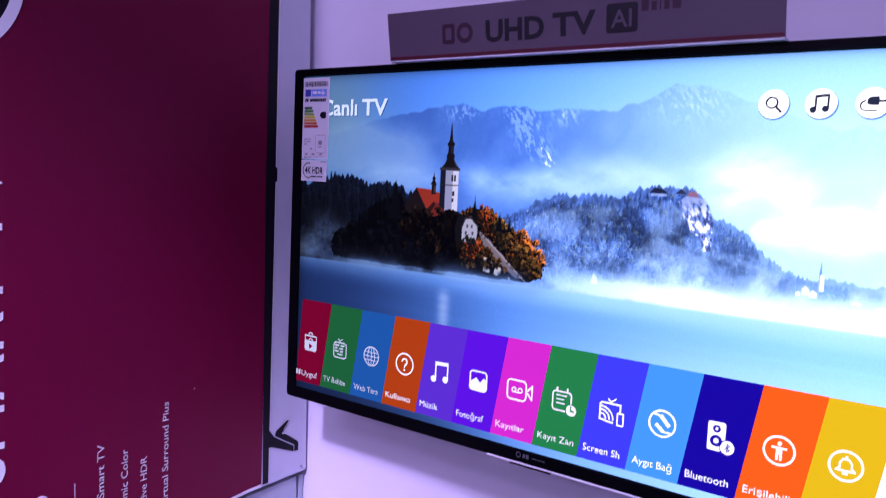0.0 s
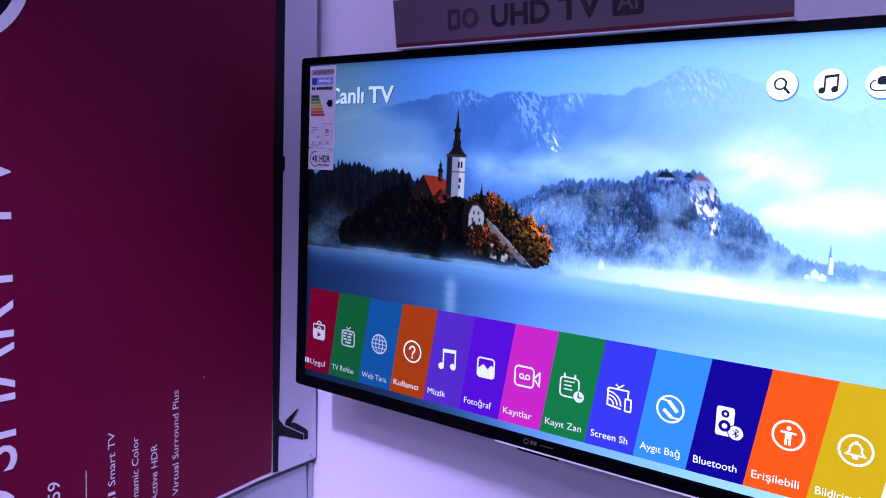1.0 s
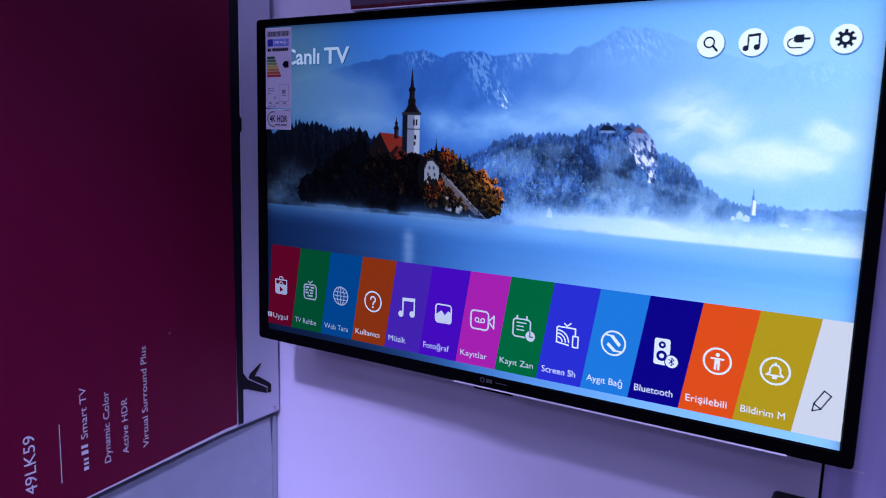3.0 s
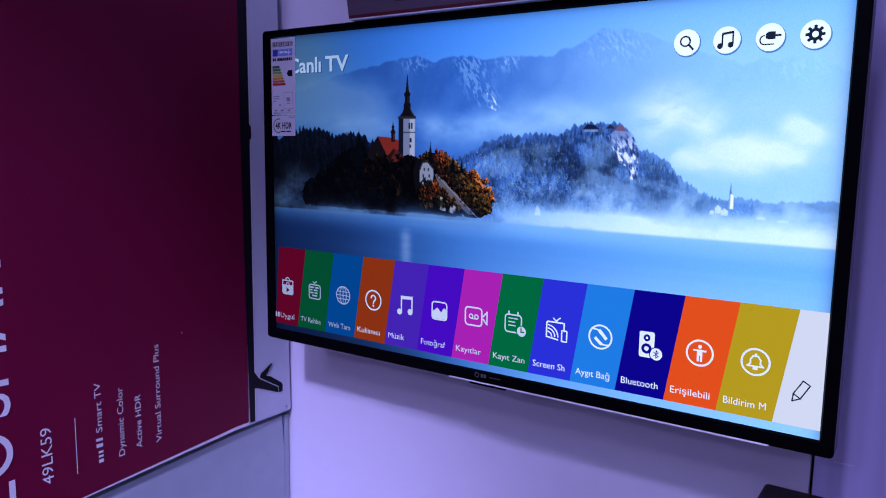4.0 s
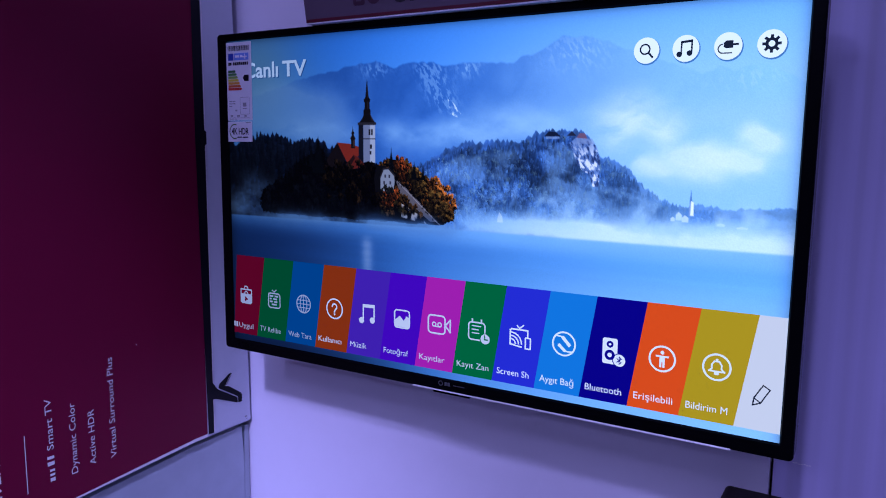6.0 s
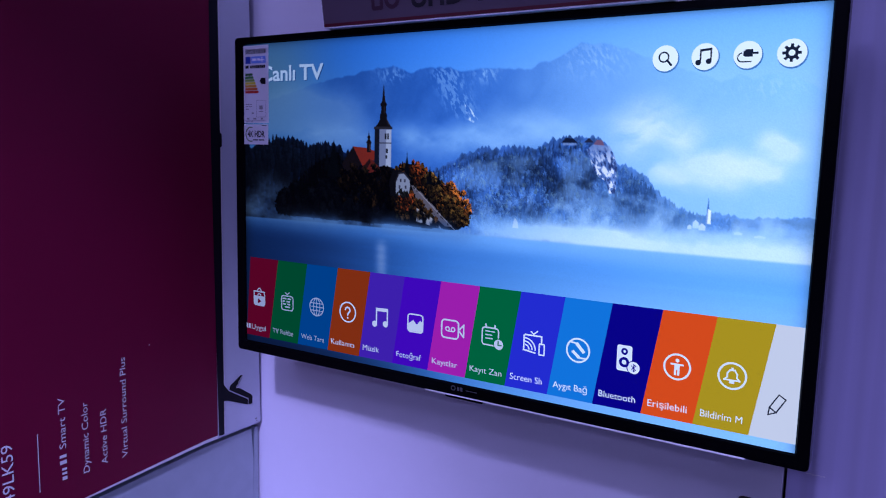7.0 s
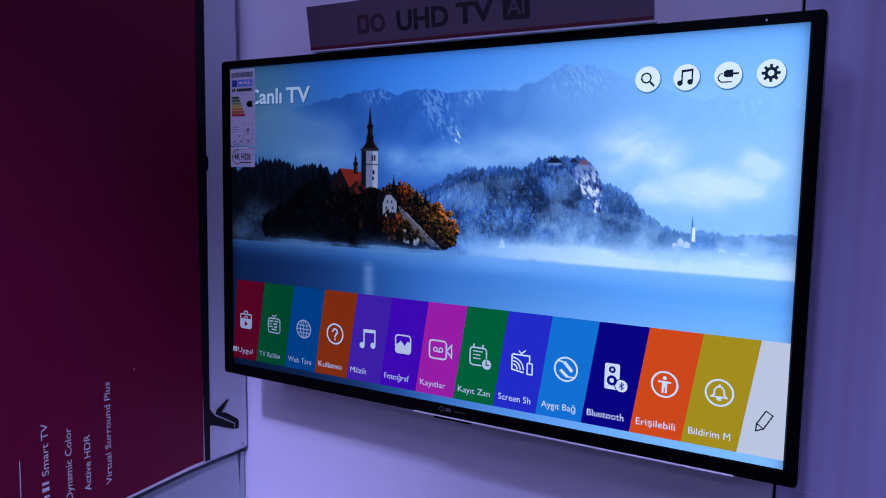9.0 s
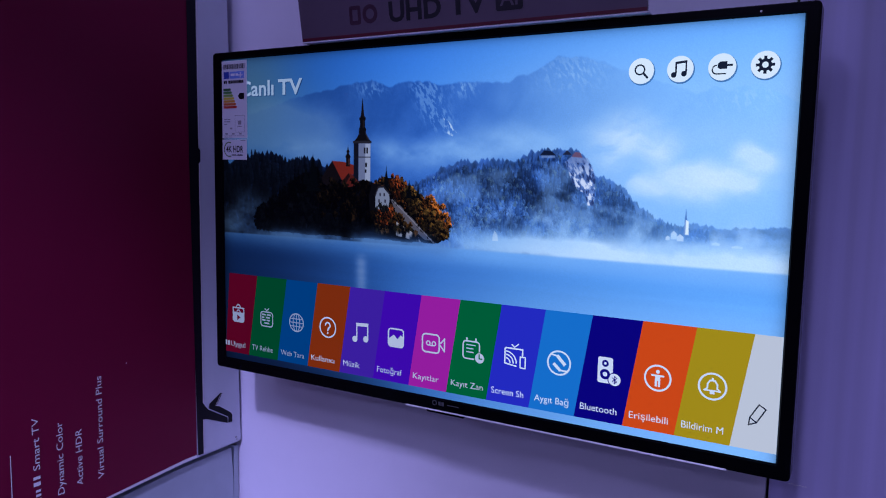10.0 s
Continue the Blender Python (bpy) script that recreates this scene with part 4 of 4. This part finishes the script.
CUTS = {g_speaker: g_speaker_cut, g_calendar: g_clock_cut, g_bag: g_bag_cut}
TILES = [
    ("crimson", (136, 4, 52), g_bag, "Uygul"), ("green", (10, 106, 62), g_guide, "TV Rehbe"), ("blue", (14, 90, 178), g_globe, "Web Tara"),
    ("burnt orange", (172, 62, 14), g_help, "Kullanıcı"), ("purple", (84, 44, 204), g_note, "Müzik"), ("violet", (82, 16, 212), g_photo, "Fotoğraf"),
    ("magenta", (188, 38, 190), g_film, "Kayıtlar"), ("green", (4, 112, 64), g_calendar, "Kayıt Zan"), ("indigo", (48, 52, 216), g_cast, "Screen Sh"),
    ("sky blue", (42, 126, 222), g_link, "Aygıt Bağ"), ("navy", (14, 4, 132), g_speaker, "Bluetooth"), ("orange", (222, 76, 18), g_access, "Erişilebili"),
    ("mustard", (178, 150, 18), g_bell, "Bildirim M"), ("white", (208, 211, 224), None, ""),
]
WIDE = [0.036, 0.050, 0.053, 0.050, 0.034, 0.048, 0.047, 0.055, 0.052, 0.052, 0.052, 0.052, 0.052, 0]
for i, (hue, rgb, glyph, caption) in enumerate(TILES):
    x = FIRST + STEP * i
    # viewing-angle dimming painted into the tile colours, strongest at the far left
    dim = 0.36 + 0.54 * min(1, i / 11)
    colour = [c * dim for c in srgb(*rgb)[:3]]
    right = min(x + STEP, SX)
    tile_ink = Ink(flat(0.0026))
    tile_ink.poly([(max(x, -SX), TOP_Z), (right, TOP_Z), (min(x + STEP - SLANT, SX), LOW_Z), (max(x - SLANT, -SX), LOW_Z)])
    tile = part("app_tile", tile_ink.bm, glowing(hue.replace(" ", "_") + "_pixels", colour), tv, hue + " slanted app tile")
    if glyph:
        k = Ink(flat(0.0016))
        glyph(k, x + 0.0225, 1.1685)
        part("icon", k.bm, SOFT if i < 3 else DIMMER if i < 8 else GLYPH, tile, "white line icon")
        if glyph in CUTS:
            k = Ink(flat(0.0012))
            CUTS[glyph](k, x + 0.0225, 1.1685)
            part("icon_detail", k.bm, glowing(hue.replace(" ", "_") + "_detail_pixels", colour), tile)
        k = Ink(flat(0.0016))
        if i == 0:
            k.bars(x - 0.0105, 1.1075, 0.0092, [0.0035, 0.0045], 0.002)
        start_x = x - 0.0135 + (0.016 if i == 0 else 0)
        k.words(caption, start_x, 1.1085 - 0.0012 * (i < 3), 0.0098, WIDE[i])
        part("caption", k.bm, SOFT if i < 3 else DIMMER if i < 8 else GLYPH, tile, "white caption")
    else:
        k = Ink(flat(0.0016))
        k.line([(0.4365, 1.1275), (0.4375, 1.1370), (0.4475, 1.1545), (0.4555, 1.1495), (0.4455, 1.1315), (0.4365, 1.1275)], 0.0016).line([(0.4375, 1.1370), (0.4455, 1.1315)], 0.0016)
        part("icon", k.bm, glowing("dark_pixels", srgb(14, 22, 44)), tile, "dark pencil icon")

DISC, DARK = glowing("disc_pixels", srgb(228, 240, 252)), glowing("ink_pixels", srgb(24, 32, 52))
EDGE = glowing("disc_edge_pixels", srgb(74, 120, 180))


def i_search(k, a, b):
    k.arc(a - 0.0015, b + 0.0015, 0.005, 0.0070).line([(a + 0.004, b - 0.004), (a + 0.008, b - 0.0085)], 0.0026)


def i_note(k, a, b):
    k.rect(a - 0.006, b - 0.006, a - 0.004, b + 0.008).rect(a + 0.0065, b - 0.005, a + 0.0085, b + 0.010)
    k.poly([(a - 0.006, b + 0.006), (a + 0.0085, b + 0.0075), (a + 0.0085, b + 0.0105), (a - 0.006, b + 0.009)])
    k.arc(a - 0.0075, b - 0.007, 0, 0.0035, n=14).arc(a + 0.005, b - 0.006, 0, 0.0035, n=14)


def i_plug(k, a, b):
    k.poly([(a - 0.005, b - 0.001), (a - 0.002, b - 0.0025), (a + 0.006, b - 0.0025), (a + 0.006, b + 0.0065), (a - 0.002, b + 0.0065), (a - 0.005, b + 0.004)])
    k.rect(a + 0.006, b + 0.0005, a + 0.0125, b + 0.003)
    k.arc(a - 0.006, b - 0.003, 0.0045, 0.006, 90, 270, 16).rect(a - 0.006, b - 0.009, a + 0.005, b - 0.0075)


def i_gear(k, a, b):
    k.arc(a, b, 0.0036, 0.0072)
    for s in range(0, 360, 45):
        c, d = math.cos(radians(s)), math.sin(radians(s))
        k.line([(a + 0.007 * c, b + 0.007 * d), (a + 0.0088 * c, b + 0.0088 * d)], 0.0034)


for a, draw, kind in ((0.2825, i_search, "magnifier"), (0.3315, i_note, "music note"), (0.3815, i_plug, "plug"), (0.4305, i_gear, "gear")):
    k = Ink(flat(0.0026))
    k.arc(a, 1.5665, 0, 0.0163, n=40)
    button = part("round_button", k.bm, DISC, tv, "white round on-screen button")
    part("button_shadow", Ink(flat(0.003)).arc(a + 0.0008, 1.5652, 0, 0.0170, n=40).bm, EDGE, button)
    k = Ink(flat(0.0016))
    draw(k, a, 1.5665)
    part("icon", k.bm, DARK, button, "dark " + kind + " icon")
part("picture_title", Ink(flat(0.0016)).words("Canlı", -0.4260, 1.5582, 0.026, 0.0785, 0.020).words("TV", -0.3372, 1.5582, 0.026, 0.0530, 0.022).bm, glowing("title_pixels", srgb(150, 168, 198)), tv, "pale on-screen title")
part("title_shadow", Ink(flat(0.0024)).words("Canlı", -0.4247, 1.5568, 0.026, 0.0785, 0.014).words("TV", -0.3359, 1.5568, 0.026, 0.0530, 0.014).bm, glowing("title_shade_pixels", srgb(34, 66, 118)), tv)

# ---------------- stickers on the television ----------------
label = part("energy_label", slab(-0.4695, -0.409, 0.0008, 0.0012, 1.485, 1.6205), STICKER, tv, "white energy label sticker")
ST = flat(0.0004)
k = Ink(ST)
for i in range(26):
    k.rect(-0.465 + 0.002 * i, 1.606, -0.465 + 0.002 * i + 0.0006 + 0.0009 * ((i * 7) % 3) / 2, 1.6145)
part("barcode", k.bm, BLACK_INK, label)
part("flag_field", Ink(ST).rect(-0.4645, 1.5895, -0.4515, 1.6015).bm, material("flag_blue", (0.02, 0.05, 0.35), 0.4), label)
part("title_field", Ink(ST).rect(-0.450, 1.5895, -0.415, 1.6015).bm, material("label_blue", (0.16, 0.28, 0.72), 0.4), label)
part("title_mark", Ink(flat(0.0001)).bars(-0.447, 1.594, 0.004, [0.01, 0.006], 0.002).rect(-0.4245, 1.591, -0.4225, 1.6).rect(-0.429, 1.594, -0.418, 1.596).bm, WHITE_INK, label)
k = Ink(ST).bars(-0.4645, 1.581, 0.0052, [0.0035, 0.0035], 0.0008)
k.bars(-0.453, 1.581, 0.0052, [0.004, 0.004, 0.004, 0.004, 0.004, 0.004, 0.004, 0.003], 0.0008)
part("code_bars", k.bm, BLACK_INK, label)
BANDS = [(0.02, 0.10, 0.03), (0.05, 0.2, 0.05), (0.22, 0.36, 0.06), (0.62, 0.52, 0.04), (0.62, 0.30, 0.03), (0.55, 0.12, 0.02), (0.48, 0.03, 0.02)]
for i, c in enumerate(BANDS):
    z = 1.5725 - 0.0051 * i
    part("class_arrow", Ink(ST).poly([(-0.4655, z), (-0.4485 + 0.0024 * i, z), (-0.4465 + 0.0024 * i, z - 0.0021), (-0.4485 + 0.0024 * i, z - 0.0042), (-0.4655, z - 0.0042)]).bm, material("arrow_colour", c, 0.4), label)
part("class_pointer", Ink(ST).poly([(-0.430, 1.5585), (-0.4255, 1.564), (-0.4155, 1.564), (-0.4155, 1.553), (-0.4255, 1.553)]).bm, BLACK_INK, label)
k = Ink(ST).bars(-0.4645, 1.5175, 0.0016, [0.008, 0.006], 0.001).bars(-0.4645, 1.5135, 0.0016, [0.006, 0.008], 0.001).bars(-0.4645, 1.509, 0.0016, [0.007], 0.001)
k.bars(-0.450, 1.501, 0.003, [0.005], 0).bars(-0.462, 1.4915, 0.003, [0.006], 0).bars(-0.446, 1.4915, 0.003, [0.007], 0).bars(-0.428, 1.4915, 0.003, [0.006], 0).bars(-0.4645, 1.4868, 0.0012, [0.01, 0.006], 0.002)
k.round_box(-0.4265, 1.5105, 0.023, 0.030, 0.0015, 0.0007).rect(-0.431, 1.509, -0.4225, 1.516).rect(-0.432, 1.505, -0.4215, 1.5065)
k.rect(-0.4655, 1.4895, -0.4655 + 0.05, 1.49)
part("small_print", k.bm, GREY_INK, label)
badge2 = part("picture_quality_sticker", slab(-0.4697, -0.4105, 0.0008, 0.0012, 1.4475, 1.483), STICKER, tv, "white 4K HDR sticker")
k = Ink(ST).words("4K HDR", -0.4605, 1.4605, 0.0115, 0.042, 0.02).bars(-0.447, 1.4545, 0.002, [0.012, 0.013], 0.002).bars(-0.425, 1.4805, 0.0009, [0.012], 0)
part("sticker_lettering", k.bm, BLACK_INK, badge2)
part("sticker_arc", Ink(ST).arc(-0.4525, 1.4655, 0.0115, 0.0135, 70, 290, 24).bm, material("green_ink", (0.10, 0.16, 0.06), 0.4), badge2)

# ---------------- sign on top of the television ----------------
sign = thing("sign_board", 0.01, 0.0, TZ1, "smoky grey sign board with dark lettering on the television's top edge", "sign")


def on_sign(lift):
    """The board leans forward: its top stands nearer the room than its foot."""
    return lambda a, b: (a, -0.0125 - lift - 0.14 * (b - 1.637), b)


def on_sign_deep(a, b, d):
    return (a, -0.0125 + d - 0.14 * (b - 1.637), b)


board = prism([(-0.270, 1.6385), (0.2915, 1.6385), (0.2895, 1.7065), (-0.272, 1.7065)], on_sign_deep, 0.004)
part("board", board, SIGN_FACE, sign, "smoky grey board")
# pale strip along the thin line between board and television
part("lower_lip", prism([(-0.27, 1.6362), (0.2915, 1.6362), (0.2915, 1.6382), (-0.27, 1.6382)], on_sign_deep, 0.03), PALE_EDGE, sign, "pale foot strip")
part("red_band", Ink(on_sign(0.0006)).rect(-0.269, 1.6386, 0.291, 1.6432).bm, SIGN_RED, sign, "dark red band")
part("emblem", Ink(on_sign(0.0006)).round_box(-0.1605, 1.6705, 0.022, 0.028, 0.004, 0.006).arc(-0.1325, 1.6705, 0.0075, 0.0140, n=28).bm, SIGN_MAROON, sign, "plum emblem shapes")
part("lettering", Ink(on_sign(0.0006)).words("UHD", -0.0975, 1.6565, 0.0285, 0.091, 0.034).bm, SIGN_DARK, sign, "charcoal lettering")
part("lettering", Ink(on_sign(0.0006)).words("TV", 0.006, 1.6575, 0.0285, 0.061, 0.034).bm, SIGN_DARK, sign, "charcoal lettering")
patch = part("square_patch", Ink(on_sign(0.0006)).round_box(0.1015, 1.6730, 0.041, 0.035, 0.004, 0).bm, SIGN_DARK, sign, "dark square")
part("patch_lettering", Ink(on_sign(0.0012)).words("AI", 0.0875, 1.6620, 0.0215, 0.027, 0.01).bm, SIGN_FACE, patch)
part("small_bars", Ink(on_sign(0.0006)).bars(0.1265, 1.6785, 0.0105, [0.009, 0.0065, 0.002, 0.0065, 0.0105], 0.0035).rect(0.1265, 1.689, 0.1355, 1.6915).bm, SIGN_MAROON, sign, "plum bars of writing")

# ---------------- floor-standing dark cabinet under the television, its use unknown ---
speaker = thing("dark_cabinet", 0.55, 0.09, 0, "black ribbed cabinet of unknown use standing below the television", "speaker")
part("cabinet", slab(0.388, 0.70, 0.065, 0.152, 0, 0.952, 0.006), SPEAKER, speaker)
for i in range(24):
    part("rib", slab(0.3955 + 0.0125 * i, 0.4015 + 0.0125 * i, 0.0615, 0.0655, 0.02, 0.942), SPEAKER, speaker)
